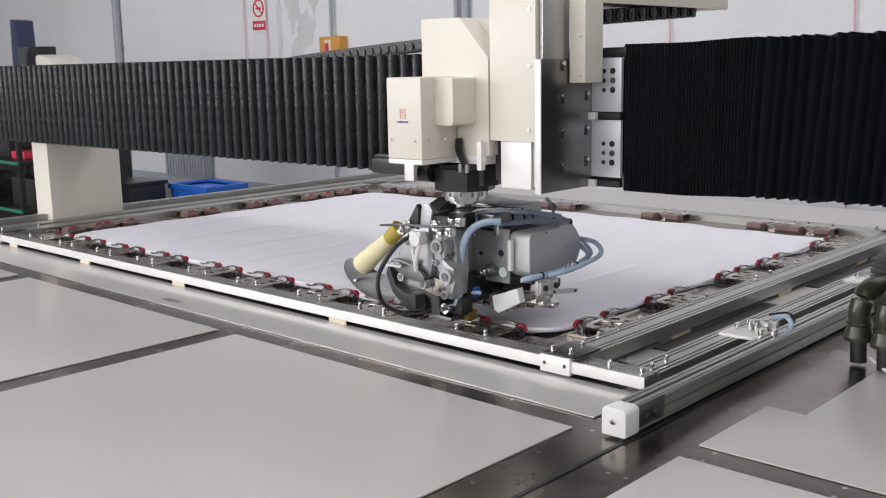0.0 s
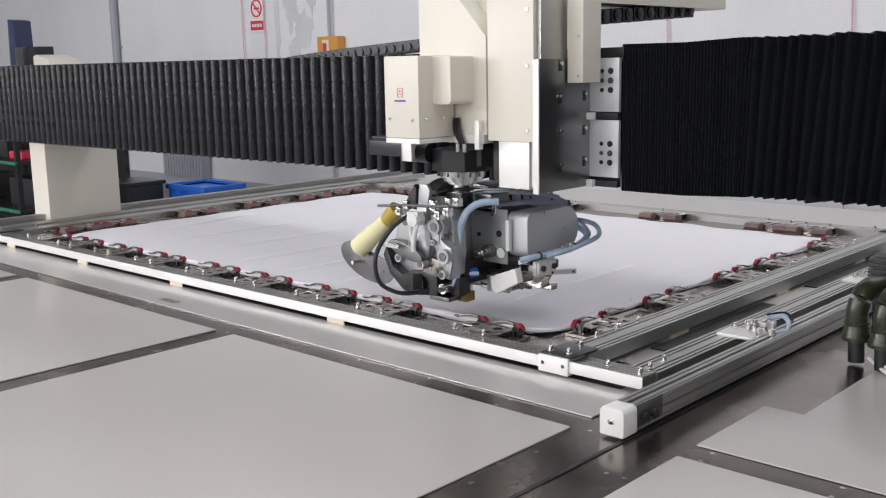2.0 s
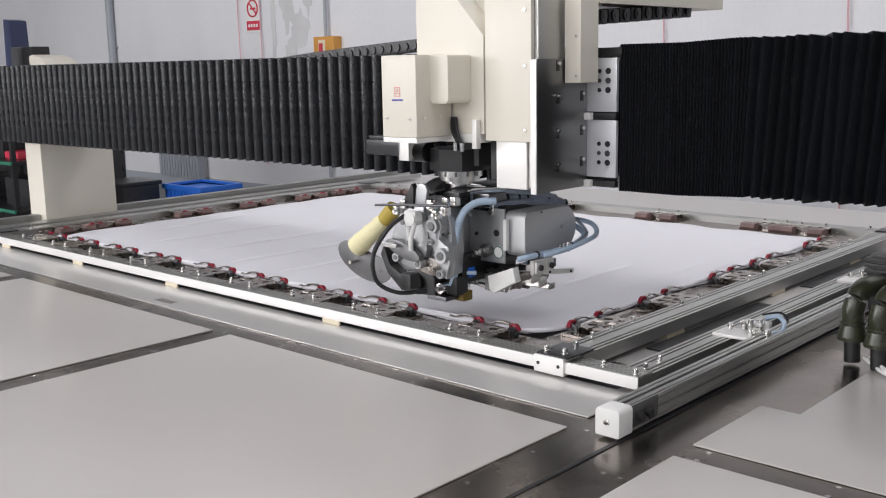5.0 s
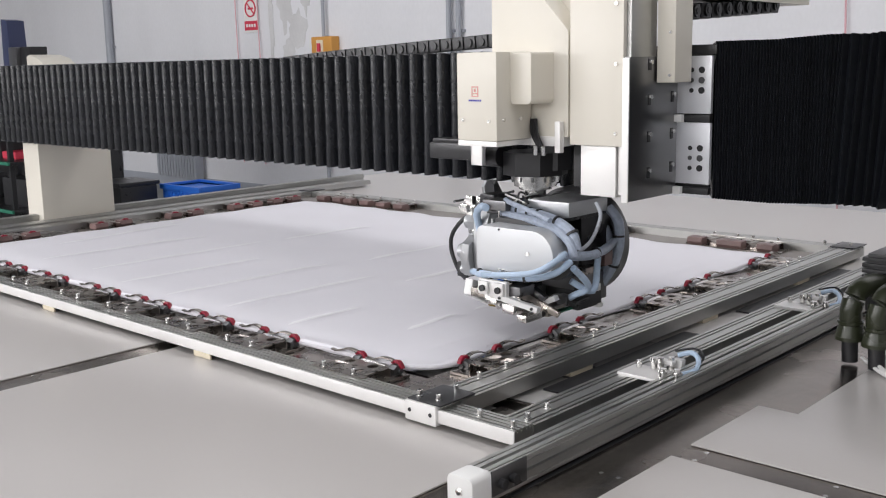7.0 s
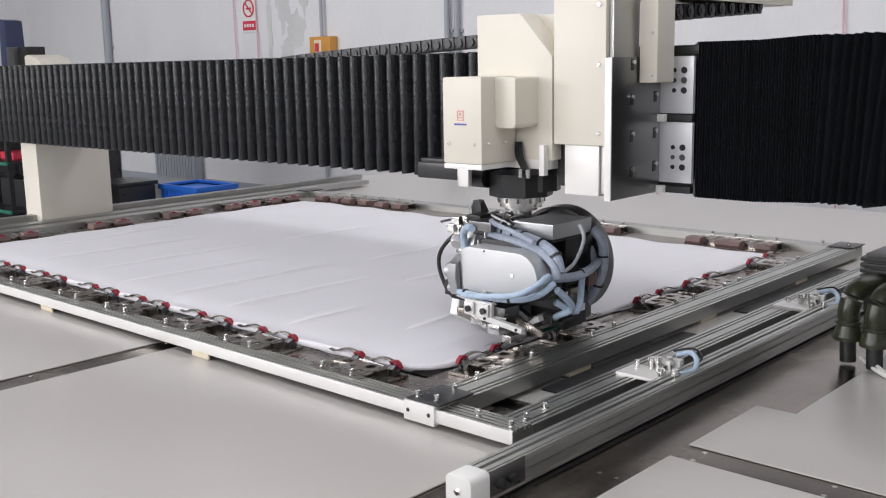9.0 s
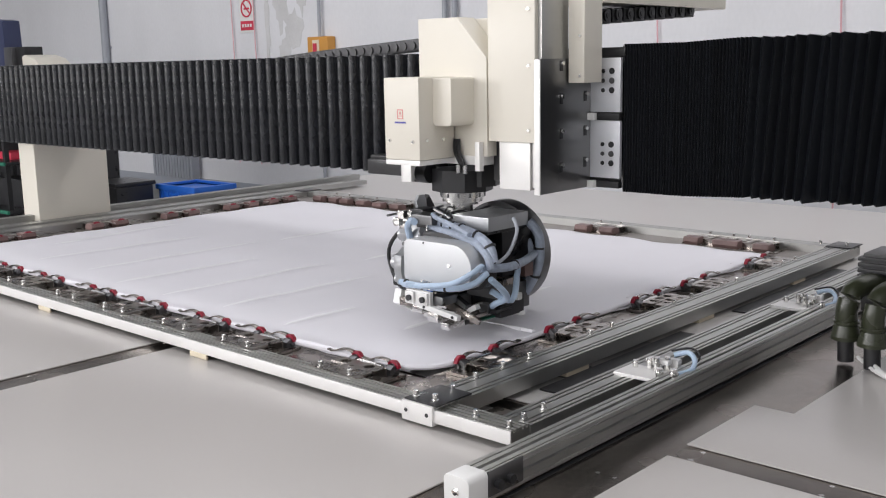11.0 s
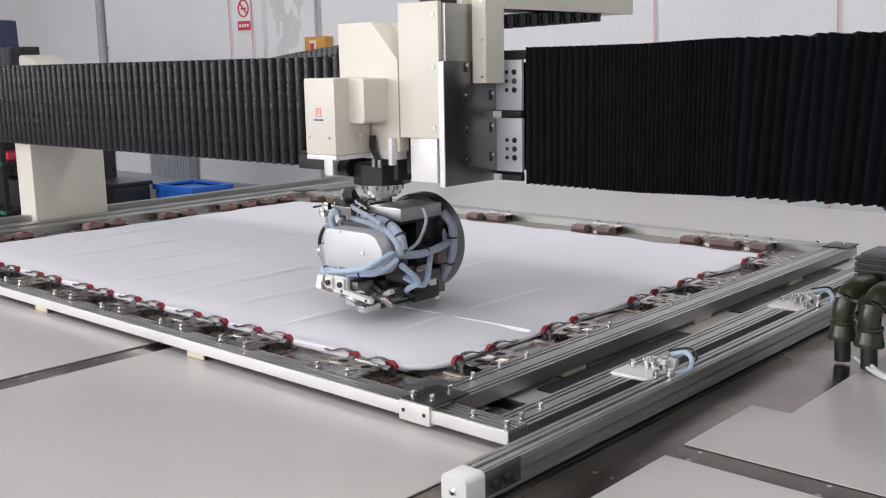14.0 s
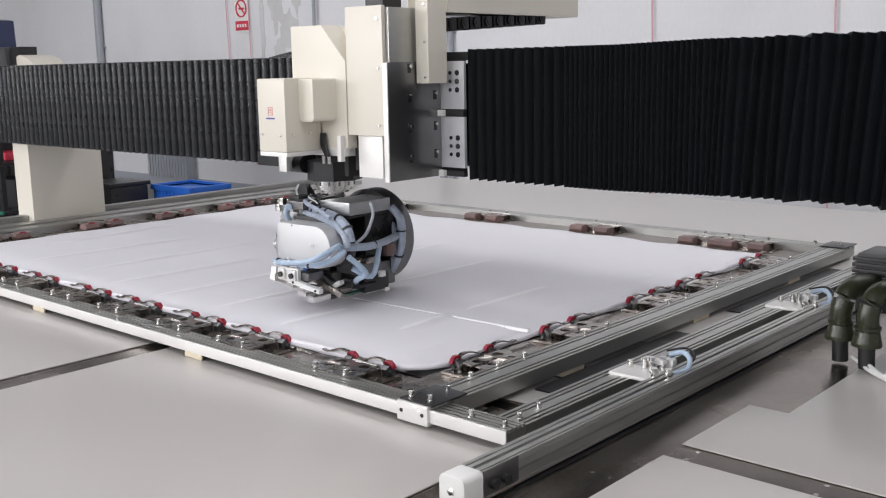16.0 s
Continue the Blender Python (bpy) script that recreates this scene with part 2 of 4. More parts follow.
def background():
    # blue stacking crate on the floor behind the machine
    c = thing("plastic_crate", "blue ribbed plastic crate standing on the floor", "crate", at=(-8.48, 5.72, 0))
    c.scale = (.74, .74, 1)
    for nm, (x0, x1, y0, y1) in {"end_wall": (-.42, -.40, -.3, .3), "end_wall.001": (.40, .42, -.3, .3), "side_wall": (-.40, .40, -.3, -.28), "side_wall.001": (-.40, .40, .28, .3)}.items():
        bm = B()
        span(bm, x0, x1, y0, y1, .14, .53, .004)
        for i in range(10):
            f = (i + .5) / 10
            if x1 - x0 > .1:
                span(bm, x0 + f * .8 - .012, x0 + f * .8 + .012, y0 - .012, y0, .18, .48)
            else:
                span(bm, x1, x1 + .012, y0 + f * .6 - .01, y0 + f * .6 + .01, .18, .48)
        part(nm.split(".")[0], bm, M_BLUE, c)
    bm = B()
    for x0, x1, y0, y1 in ((-.45, .45, -.33, -.28), (-.45, .45, .28, .33), (-.45, -.40, -.28, .28), (.40, .45, -.28, .28)):
        span(bm, x0, x1, y0, y1, .50, .55, .008)
    part("rim", bm, M_BLUE, c)
    bm = B()
    span(bm, -.40, .40, -.28, .28, .0, .14, .01)
    # solid fill added in place of the open crate's lit blue inside
    span(bm, -.396, .396, -.276, .276, .141, .515, .01)
    part("base", bm, M_BLUE, c)
    # grey ribbed radiator on the wall
    r = thing("wall_radiator", "grey ribbed radiator standing against the wall", "radiator", at=(-12.75, 8.3, 0))
    for i in range(14):
        bm = B()
        span(bm, -.5 + i * .072, -.5 + i * .072 + .055, -.08, .05, .12, .95, .012)
        part("rib", bm, M_PIPE, r)
    bm = B()
    span(bm, -.52, .52, -.04, .02, .0, .12)
    part("foot", bm, M_PIPE, r)
    # workbench in the dark corner beyond the gantry post
    w = thing("workbench", "dark workbench with green shelf edges and clutter", "workbench", at=(-9.6, 4.35, 0))
    for z in (.45, .88, 1.22):
        bm = B()
        span(bm, -2.2, .80, -.35, .35, z - .03, z, .006)
        part("shelf", bm, M_BLKMETAL, w)
        bm = B()
        span(bm, -2.2, .80, -.372, -.352, z - .028, z + .002, .004)
        part("shelf_edge", bm, M_GREEN, w, "dark green shelf edge")
    for x in (-2.15, -.5, .75):
        for y in (-.32, .32):
            bm = B()
            span(bm, x - .02, x + .02, y - .02, y + .02, 0, 1.25)
            part("post", bm, M_BLKMETAL, w)
    for i, (x, z, s, m) in enumerate(((.45, .88, .07, M_SIGNR), (.1, .88, .2, M_BLACK), (-.5, .45, .25, M_BLKMETAL), (.5, .45, .26, M_BLACK), (-1.2, .88, .2, M_BLKMETAL))):
        bm = B()
        span(bm, -s / 2 - .1, s / 2 + .1, -.15, .15, 0, s, .02)
        solid(("parts_box", "tool_case")[i % 2], bm, m, "small box lying on the dark workbench shelf", "box", "boxes on the workbench", at=(-9.6 + x, 4.3, z))
    bm = B()
    span(bm, -.25, .22, -.2, .2, 0, .56, .02)
    span(bm, -.27, .24, -.22, .22, .561, .60, .01)
    solid("storage_box", bm, M_BLKMETAL, "dark lidded storage box standing on the floor", "box", at=(-8.95, 5.2, 0))
    # another sewing machine head in the distance
    m2 = thing("distant_machine", "cream distant machine head with dark blue sloping column", "machine", at=(-10.85, 5.3, 0))
    bm = B()
    prism(bm, [(-.55, 1.2), (-.30, 1.2), (-.36, 2.22), (-.50, 2.24)], "y", -.1, .1, .01)
    part("column", bm, M_NAVY, m2, "dark blue sloping column")
    bm = B()
    span(bm, -.28, -.10, -.15, .15, 1.2, 1.93, .02)
    part("neck", bm, M_DKSTEEL, m2)
    bm = B()
    prism(bm, [(.20, 1.55), (.60, 1.55), (.60, 1.72), (.46, 1.80), (.26, 1.84), (.20, 1.82)], "y", -.18, .18, .015)
    part("arm", bm, M_CREAM, m2)
    bm = B()
    span(bm, -.1, .12, -.1, .1, 1.72, 1.93, .01)
    part("joint", bm, M_BLKMETAL, m2)
    bm = B()
    span(bm, -.7, 1.0, -.4, .4, .0, 1.2, .01)
    part("cabinet", bm, M_BLKMETAL, m2)


# ---- table ----
def table():
    t = thing("machine_table", "large machine table with grey panels and steel strips", "table")
    bm = B()
    span(bm, -5.55, .35, .1, 5.45, .805, T - .004)
    part("steel_bed", bm, M_STRIP, t, "brushed stainless steel bed")
    bm = B()
    for x in (-5.4, -3.9, -2.0, .15):
        for y in (.3, 2.6, 5.3):
            span(bm, x - .04, x + .04, y - .04, y + .04, 0, .70)
    span(bm, -5.5, .3, .2, 5.4, .70, .805)
    part("base_frame", bm, M_CREAM, t)
    # grey laminate panels, let in between the strips
    xs = [(-5.52, -3.99), (-3.90, -2.615), (-2.525, -1.262), (-.995, .33)]
    ys = [(.12, .66), (.74, 1.77), (1.852, 5.42)]
    for i, (x0, x1) in enumerate(xs):
        for j, (y0, y1) in enumerate(ys):
            if i < 3 and j == 0:
                y0, y1 = .12, 1.77
            if i < 3 and j == 1 or i < 2 and j == 2:
                continue
            if i == 2 and j == 2:
                x0, y0 = -5.52, 2.5
            bm = B()
            if i == 3 and j == 2:
                prism(bm, [(x0, y0), (x1, y0), (x1, y1), (-.90, y1), (-.90, 2.172), (x0, 2.172)], "z", T - .003, T + .0005, .0008)
            else:
                span(bm, x0, x1, y0, y1, T - .003, T + .0005, .0008)
            part("panel", bm, M_PANEL, t)
    bm = B()
    span(bm, -5.52, -1.262, 1.852, 2.498, T - .003, T + .0005, .0008)
    part("stainless_sheet", bm, M_SHEET, t, "bright satin stainless sheet")
    # thin black strip paints the dark gap shade below the front rail
    bm = B()
    span(bm, -5.2, -1.32, 2.062, 2.19, T + .0006, T + .0012)
    part("gap_shade", bm, M_BLACK, t, "black strip painting the shade under the front rail")
    bm = B()
    span(bm, -3.13, -3.03, 1.885, 1.915, T + .0006, T + .0012)
    part("inlay", bm, M_STRIP, t, "small steel inlay in the panel")
    # narrow dark groove in the middle of the right-hand steel band
    bm = B()
    span(bm, -1.134, -1.124, .12, 5.4, T - .004, T - .0015)
    part("groove", bm, M_BLACK, t, "narrow black groove in the steel band")
    # flat screw heads along the strips
    me = None
    pts = []
    for x in (-3.97, -3.92, -2.60, -2.54, -1.235, -1.06, -1.02):
        pts += [(x, y) for y in np.arange(.35, 1.75, .21)]
    for y in (1.785, 1.837):
        pts += [(x, y) for x in np.arange(-5.0, -.2, .27)]
    for x, y in pts:
        if me is None:
            bm = B()
            rod(bm, (0, 0, -.003), (0, 0, .0008), .0055, 10)
            me = finish(bm, "screw", M_CHROME)
        repeat("screw", me, t, Matrix.Translation((x, y, T - .004)))


# ---- clamp frame on the table ----
def groove_profile(x0, x1, z0, z1, tops=(), g=.0045, d=.006):
    """A rail's section with grooves let into its top."""
    out = [(x0, z0), (x1, z0), (x1, z1)]
    for c in sorted(tops, reverse=True):
        out += [(c + g, z1), (c + g, z1 - d), (c - g, z1 - d), (c - g, z1)]
    return out + [(x0, z1)]


def side_groove(x0, x1, z0, z1, top, side, g=.005, d=.008):
    """A beam's section with a groove in the top and one in the +x side."""
    return [(x0, z0), (x1, z0), (x1, z0 + .006), (x1 - .003, z0 + .007), (x1 - .003, z0 + .011), (x1, z0 + .012),
            (x1, side - g), (x1 - d, side - g), (x1 - d, side + g), (x1, side + g), (x1, z1 - .011), (x1 - .003, z1 - .010), (x1 - .003, z1 - .006), (x1, z1 - .005), (x1, z1),
            (top + .021, z1), (top + .021, z1 - .003), (top + .017, z1 - .003), (top + .017, z1), (top + g, z1), (top + g, z1 - d), (top - g, z1 - d), (top - g, z1), (top - .016, z1), (top - .016, z1 - .003), (top - .020, z1 - .003), (top - .020, z1), (x0, z1)]


def holed(bm, x0, x1, y0, y1, z0, z1, r, n=16):
    """A plate with one round hole through it."""
    cx, cy = (x0 + x1) / 2, (y0 + y1) / 2
    hx, hy = (x1 - x0) / 2, (y1 - y0) / 2
    loops = {}
    for z in (z0, z1):
        o, i = [], []
        for k in range(n):
            a = 2 * math.pi * (k + .5) / n
            ca, sa = math.cos(a), math.sin(a)
            s = 1 / max(abs(ca), abs(sa))
            o.append(bm.verts.new((cx + hx * ca * s, cy + hy * sa * s, z)))
            i.append(bm.verts.new((cx + r * ca, cy + r * sa, z)))
        loops[z] = (o, i)
    (o0, i0), (o1, i1) = loops[z0], loops[z1]
    for k in range(n):
        j = (k + 1) % n
        bm.faces.new((o1[k], o1[j], i1[j], i1[k]))
        bm.faces.new((o0[j], o0[k], i0[k], i0[j]))
        bm.faces.new((o0[k], o0[j], o1[j], o1[k]))
        bm.faces.new((i0[j], i0[k], i1[k], i1[j]))
    return bm


def bolt_mesh():
    bm = B()
    rod(bm, (0, 0, 0), (0, 0, .003), .0085, 14)
    rod(bm, (0, 0, .003), (0, 0, .006), .0052, 12)
    rod(bm, (0, 0, .006), (0, 0, .015), .0066, 12)
    rod(bm, (0, 0, .015), (0, 0, .017), .0066, 12, .005)
    return finish(bm, "bolt", M_CHROME)


def clamp_meshes():
    """The meshes of one clamp unit: +y points to the cloth, the rail is at y = 0, z = 0 is the rail's underside."""
    m = {}
    bm = B()
    for k in range(2):
        for j in range(2):
            holed(bm, -.085 + k * .085, k * .085, .0 + j * .045, .045 + j * .045, .0305, .033, .015 if j else .010)
    bmesh.ops.remove_doubles(bm, verts=list(bm.verts), dist=.0002)
    m["bracket"] = finish(bm, "bracket", M_BRKT)
    bm = B()
    span(bm, -.085, .085, -.00125, .00125, .008, .0305)
    m["side_leg"] = finish(bm, "side_leg", M_BRKT)
    bm = B()
    span(bm, -.118, .118, .0, .125, .006, .008)
    span(bm, -.118, -.116, .0, .125, .008, .013)
    span(bm, .116, .118, .0, .125, .008, .013)
    m["base_plate"] = finish(bm, "base_plate", M_BRKT)
    bm = B()
    span(bm, -.095, .095, -.02, .0, .0312, .033)
    m["flange_plate"] = finish(bm, "flange_plate", M_BRKT)
    bm = B()
    prism(bm, [(.100, .008), (.128, .008), (.134, .018), (.130, .030), (.112, .032), (.100, .024)], "x", -.012, .012, .002)
    rod(bm, (-.02, .118, .016), (.02, .118, .016), .006, 10)
    m["clip_body"] = finish(bm, "clip_body", M_DKSTEEL)
    bm = B()
    prism(bm, [(.07, .008), (.128, .008), (.138, .022), (.132, .040), (.09, .042), (.07, .03)], "x", -.035, .035, .006)
    m["clip_block"] = finish(bm, "clip_block", M_BROWN)
    # bent lever tips and the sprung straps behind them; tips point along +x on the front rail, along -x on the side rail
    for s, key in ((1, ""), (-1, "_turned")):
        tip = [(-.018, .036), (-.009, .0435), (.006, .0445), (.016, .038), (.022, .026), (.016, .024), (.010, .032), (.003, .0365), (-.008, .036), (-.014, .031)]
        bm = B()
        prism(bm, [(s * x, z) for x, z in tip][::s], "y", .119, .131, .002)
        m["red_tip" + key] = finish(bm, "red_tip", M_RED)
        bm = B()
        band = [(-.112, .034), (-.094, .032), (-.078, .036), (-.060, .043), (-.040, .046), (-.020, .0445), (-.010, .041)]
        prism(bm, ([(s * x, z) for x, z in band] + [(s * x, z - .0035) for x, z in band[::-1]])[::s], "y", .116, .130, .0008)
        m["strap" + key] = finish(bm, "strap", M_BRKT)
    bm = B()
    rod(bm, (-.045, .112, .022), (.045, .112, .022), .007, 10)
    m["pin"] = finish(bm, "pin", M_CHROME)
    return m


FRONT = [-4.53, -4.24, -3.915, -3.59, -3.225, -2.915, -2.573, -2.27, -1.858]
RIGHT = [2.445, 2.835, 3.30, 3.617, 4.10]
LEFT = [2.42, 2.60, 3.09, 3.52, 3.92, 4.2]
BACK = [-4.45, -4.22, -3.95, -3.235, -2.586, -2.02, -1.84]


def clamp_frame():
    f = thing("clamp_frame", "aluminium clamp frame holding white cloth on the table", "clamp frame")
    z0, z1 = .866, .897
    bm = B()
    prism(bm, groove_profile(2.055, 2.118, z0, z1, (2.064, 2.078, 2.094, 2.108), .0028), "x", -5.24, -1.252)
    part("front_rail", bm, M_ALU, f)
    # paler strip puts the window light on this face into its colour
    bm = B()
    span(bm, -5.24, -1.252, 2.051, 2.0545, z0, z1 - .001, .001)
    part("lit_face_strip", bm, M_ALUW, f, "satin aluminium front face, coloured brighter as lit")
    bm = B()
    prism(bm, groove_profile(4.49, 4.57, z0, z1 + .006, (4.51, 4.55)), "x", -4.86, -1.455)
    part("back_rail", bm, M_ALU, f)
    for a, b, gs in ((-1.555, -1.455, (-1.543, -1.526, -1.484, -1.468)), (-4.86, -4.765, (-4.848, -4.832, -4.793, -4.778))):
        bm = B()
        prism(bm, groove_profile(a, b, z0, z1 + .006, gs, .003), "y", 2.1185, 4.489 if a > -2 else 4.489)
        part("side_rail", bm, M_ALU, f)
    for a, b in ((-1.335, -1.25), (-5.07, -4.985)):
        bm = B()
        prism(bm, groove_profile(a, b, z0, z1 - .004, (a + .012, a + .027, b - .026, b - .011), .003), "y", 2.1185, 5.2)
        part("slide_rail", bm, M_ALU, f)
    # corner blocks
    for x0 in (-1.562, -4.87):
        for y0, y1 in ((2.044, 2.15), (4.47, 4.585)):
            bm = B()
            span(bm, x0, x0 + .094, y0, y1, .858, .904, .002)
            blk = part("corner_block", bm, M_ALUW if y0 < 3 else M_BLKMETAL, f, "machined corner block with two screws")
            for dx in (.014, .078):
                bm = B()
                rod(bm, (x0 + dx, y0 + .004, .882), (x0 + dx, y0 - .001, .882), .005, 10)
                part("socket_screw", bm, M_BLACK, blk)
            bm = B()
            span(bm, x0 + .004, x0 + .104, y0 + .006, y1 + .02, .904, .908, .001)
            part("cover_plate", bm, M_BLKMETAL, blk, "dark steel cover plate")
    # slide pads between frame and table
    for x in (-4.65, -3.98, -3.273, -2.371):
        bm = B()
        span(bm, x - .04, x + .04, 2.049, 2.0553, T + .001, z0, .002)
        part("slide_pad", bm, M_TAN, f, "tan slide pad under the rail")
    for x in (-1.5, -4.81):
        for y in (2.6, 3.3, 4.0):
            bm = B()
            span(bm, x - .04, x + .04, y - .05, y + .05, T + .001, z0, .002)
            part("slide_pad", bm, M_TAN, f)
    # dark sheets added to blacken the shaded gaps between the rails
    for x0, x1, y0, y1 in ((-1.452, -1.338, 2.42, 3.12), (-1.452, -1.338, 3.45, 4.30), (-1.248, -1.202, 2.15, 5.1), (-1.45, -1.34, 2.13, 2.25)):
        bm = B()
        span(bm, x0, x1, y0, y1, T + .0015, T + .006, .001)
        part("gap_sheet", bm, M_BLACK if y1 > 2.3 else M_STRIP, f, "added dark sheet in the gap between the rails")
    # clamp units
    cm = clamp_meshes()
    spots = [pose(x, 2.118, z0, 0, 0, 0) for x in FRONT] + [pose(-1.555, y, z0, 0, 0, 90) for y in RIGHT]
    spots += [pose(-4.765, y, z0, 0, 0, -90) for y in LEFT] + [pose(x, 4.49, z0, 0, 0, 180) for x in BACK]
    bo = bolt_mesh()
    near = len(FRONT) + len(RIGHT)
    for k, m in enumerate(spots):
        u = repeat("clamp_bracket", cm["bracket"], f, m)
        key = "_turned" if len(FRONT) <= k < near else ""
        for dx in (-.062, .074):
            repeat("clip_body" if k < near else "clip_block", cm["clip_body" if k < near else "clip_block"], u, pose(dx, 0, 0))
            if k < len(spots) - len(BACK):
                repeat("red_tip", cm["red_tip" + key], u, pose(dx, 0, -.002 if k < near else .004))
                repeat("strap", cm["strap" + key], u, pose(dx, 0, -.002))
        for nm, dy in (("side_leg", .003), ("side_leg", .087), ("base_plate", 0), ("flange_plate", 0)):
            repeat(nm, cm[nm], u, pose(0, dy, 0))
        if k < near:
            repeat("pin", cm["pin"], u, pose(0, 0, 0))
        for dx in (-.055, .055) if k < near or k >= len(spots) - len(BACK) else ():
            repeat("bolt", bo, u, pose(dx, -.011, .033))
    # dark tray strip under the clamps
    for x0, x1, y0, y1 in ((-4.765, -1.555, 2.1185, 2.262), (-1.70, -1.555, 2.2625, 4.335), (-4.765, -4.62, 2.2625, 4.335), (-4.765, -1.555, 4.3355, 4.489)):
        bm = B()
        span(bm, x0, x1, y0, y1, z0 + .002, z0 + .005)
        part("tray_strip", bm, M_TRAY if y0 > 4 else M_BRKT, f)
    # bolts on the rails
    for x, y, z in ((-1.512, 2.165, .902), (-1.534, 2.272, .902), (-1.54, 2.07, .908), (-1.485, 2.074, .908), (-1.368, 2.078, z1), (-1.27, 2.071, z1),
                    (-1.285, 2.141, .892), (-1.292, 2.221, .892), (-4.82, 2.08, .908), (-4.80, 2.25, .902), (-5.03, 2.14, .892), (-1.49, 4.52, .905), (-1.60, 4.53, .902)):
        repeat("bolt", bo, f, pose(x, y, z))
    return f


def slide_bracket(y):
    """Sliding bracket on the slide rail: plate, posts, small valve and a pale blue hose."""
    s = thing("slide_bracket", "white slide bracket with steel posts and blue hose", "bracket", "slide brackets")
    bm = B()
    span(bm, -1.31, -1.155, y - .042, y + .045, .8925, .901, .002)
    part("plate", bm, M_ALUW, s)
    for x, yy, r, h in ((-1.285, y + .02, .007, .018), (-1.19, y - .03, .009, .026), (-1.16, y - .015, .009, .026), (-1.25, y + .03, .008, .028), (-1.225, y + .02, .008, .036), (-1.21, y + .045, .008, .034)):
        bm = B()
        rod(bm, (x, yy, .902), (x, yy, .902 + h), r, 14)
        rod(bm, (x, yy, .902 + h * .55), (x, yy, .902 + h * .7), r * 1.25, 14)
        part("post", bm, M_CHROME, s)
    bm = B()
    span(bm, -1.262, -1.20, y + .03, y + .05, .918, .928, .002)
    span(bm, -1.215, -1.19, y + .06, y + .08, .9015, .926, .003)
    part("valve_block", bm, M_ALUW, s, "white valve block")
    bm = B()
    tube(bm, [(-1.215, y + .085, .93), (-1.185, y + .10, .938), (-1.158, y + .085, .928), (-1.148, y + .05, .912), (-1.165, y + .01, .908)], .0065, 8)
    part("hose", bm, M_TUBE, s, "pale blue hose")
    bm = B()
    tube(bm, [(-1.225, y + .09, .938), (-1.185, y + .118, .945), (-1.155, y + .105, .93), (-1.16, y + .07, .912)], .003, 6)
    part("wire", bm, M_BLACK, s)
    return s


def side_beam(x0, sign):
    """Aluminium beam along the table's side, with a white plastic end cap."""
    b = thing("side_beam", "long aluminium side beam with white plastic end cap", "beam", "side beams")
    bm = B()
    prism(bm, side_groove(x0, x0 + .056, .856, .913, x0 + .03, .886), "y", 1.826, 5.3, 0)
    part("extrusion", bm, M_ALU, b)
    bm = B()
    prism(bm, rounded(x0 - .002, x0 + .060, T + .003, .917, .012, (.4, .4, 1, 1)), "y", 1.770, 1.8255, .005)
    cap = part("end_cap", bm, M_WHITE, b, "white plastic end cap")
    bm = B()
    rod(bm, (x0 + .028, 1.768, .884), (x0 + .028, 1.775, .888), .008, 14)
    part("cap_screw", bm, M_CHROME, cap)
    bm = B()
    rod(bm, (x0 + .028, 1.7665, .884), (x0 + .028, 1.769, .884), .004, 6)
    part("socket", bm, M_BLACK, cap)
    bm = B()
    rod(bm, (x0 - .012, 1.79, .885), (x0 - .002, 1.79, .885), .004, 8)
    part("cap_pin", bm, M_CHROME, cap)
    for y in (1.85, 1.885):
        bm = B()
        rod(bm, (x0 + .05, y, .885), (x0 + .072, y, .885), .0095, 14)
        part("side_screw", bm, M_BLACK, b, "black socket screw")
    bm = B()
    span(bm, x0 + .0565, x0 + .060, 1.826, 1.93, .865, .915, .001)
    part("end_plate", bm, M_DKSTEEL, b)
    return b


# rows of stitching sewn across the cloth: place along the frame, start, end, lean
ROWS = [(-4.30, 2.62, 3.3, -.06), (-4.01, 2.40, 3.15, .06), (-3.645, 2.42, 3.20, .05), (-3.33, 2.36, 2.95, .05), (-3.0, 2.34, 3.05, .03), (-2.68, 2.36, 3.0, .02), (-2.345, 2.34, 2.62, .01), (-2.03, 2.53, 2.75, 0), (-2.03, 2.83, 3.26, 0), (-3.55, 3.3, 3.8, .03), (-2.9, 3.2, 3.65, .02), (-2.5, 3.0, 3.5, .02)]


def cloth_z(x, y):
    z = .8895 + .004 * noise.noise((x * 1.3, y * 1.3, 0)) + .0022 * noise.noise((x * 5 + y * 2.0, y * 3, 3))
    for x0, ya, yb, lean in ROWS:
        if ya - .06 < y < yb + .06:
            g = (y - ya) / (yb - ya)
            d = abs(x - x0 - lean * g) / .05
            if d < 1:
                z += .005 * math.cos(d * math.pi / 2) ** 2 * max(0, min(1, 8 * g + .4, 8.4 - 8 * g)) * (.8 + .8 * noise.noise((x0 * 9, y * 5, 1)))
    return z


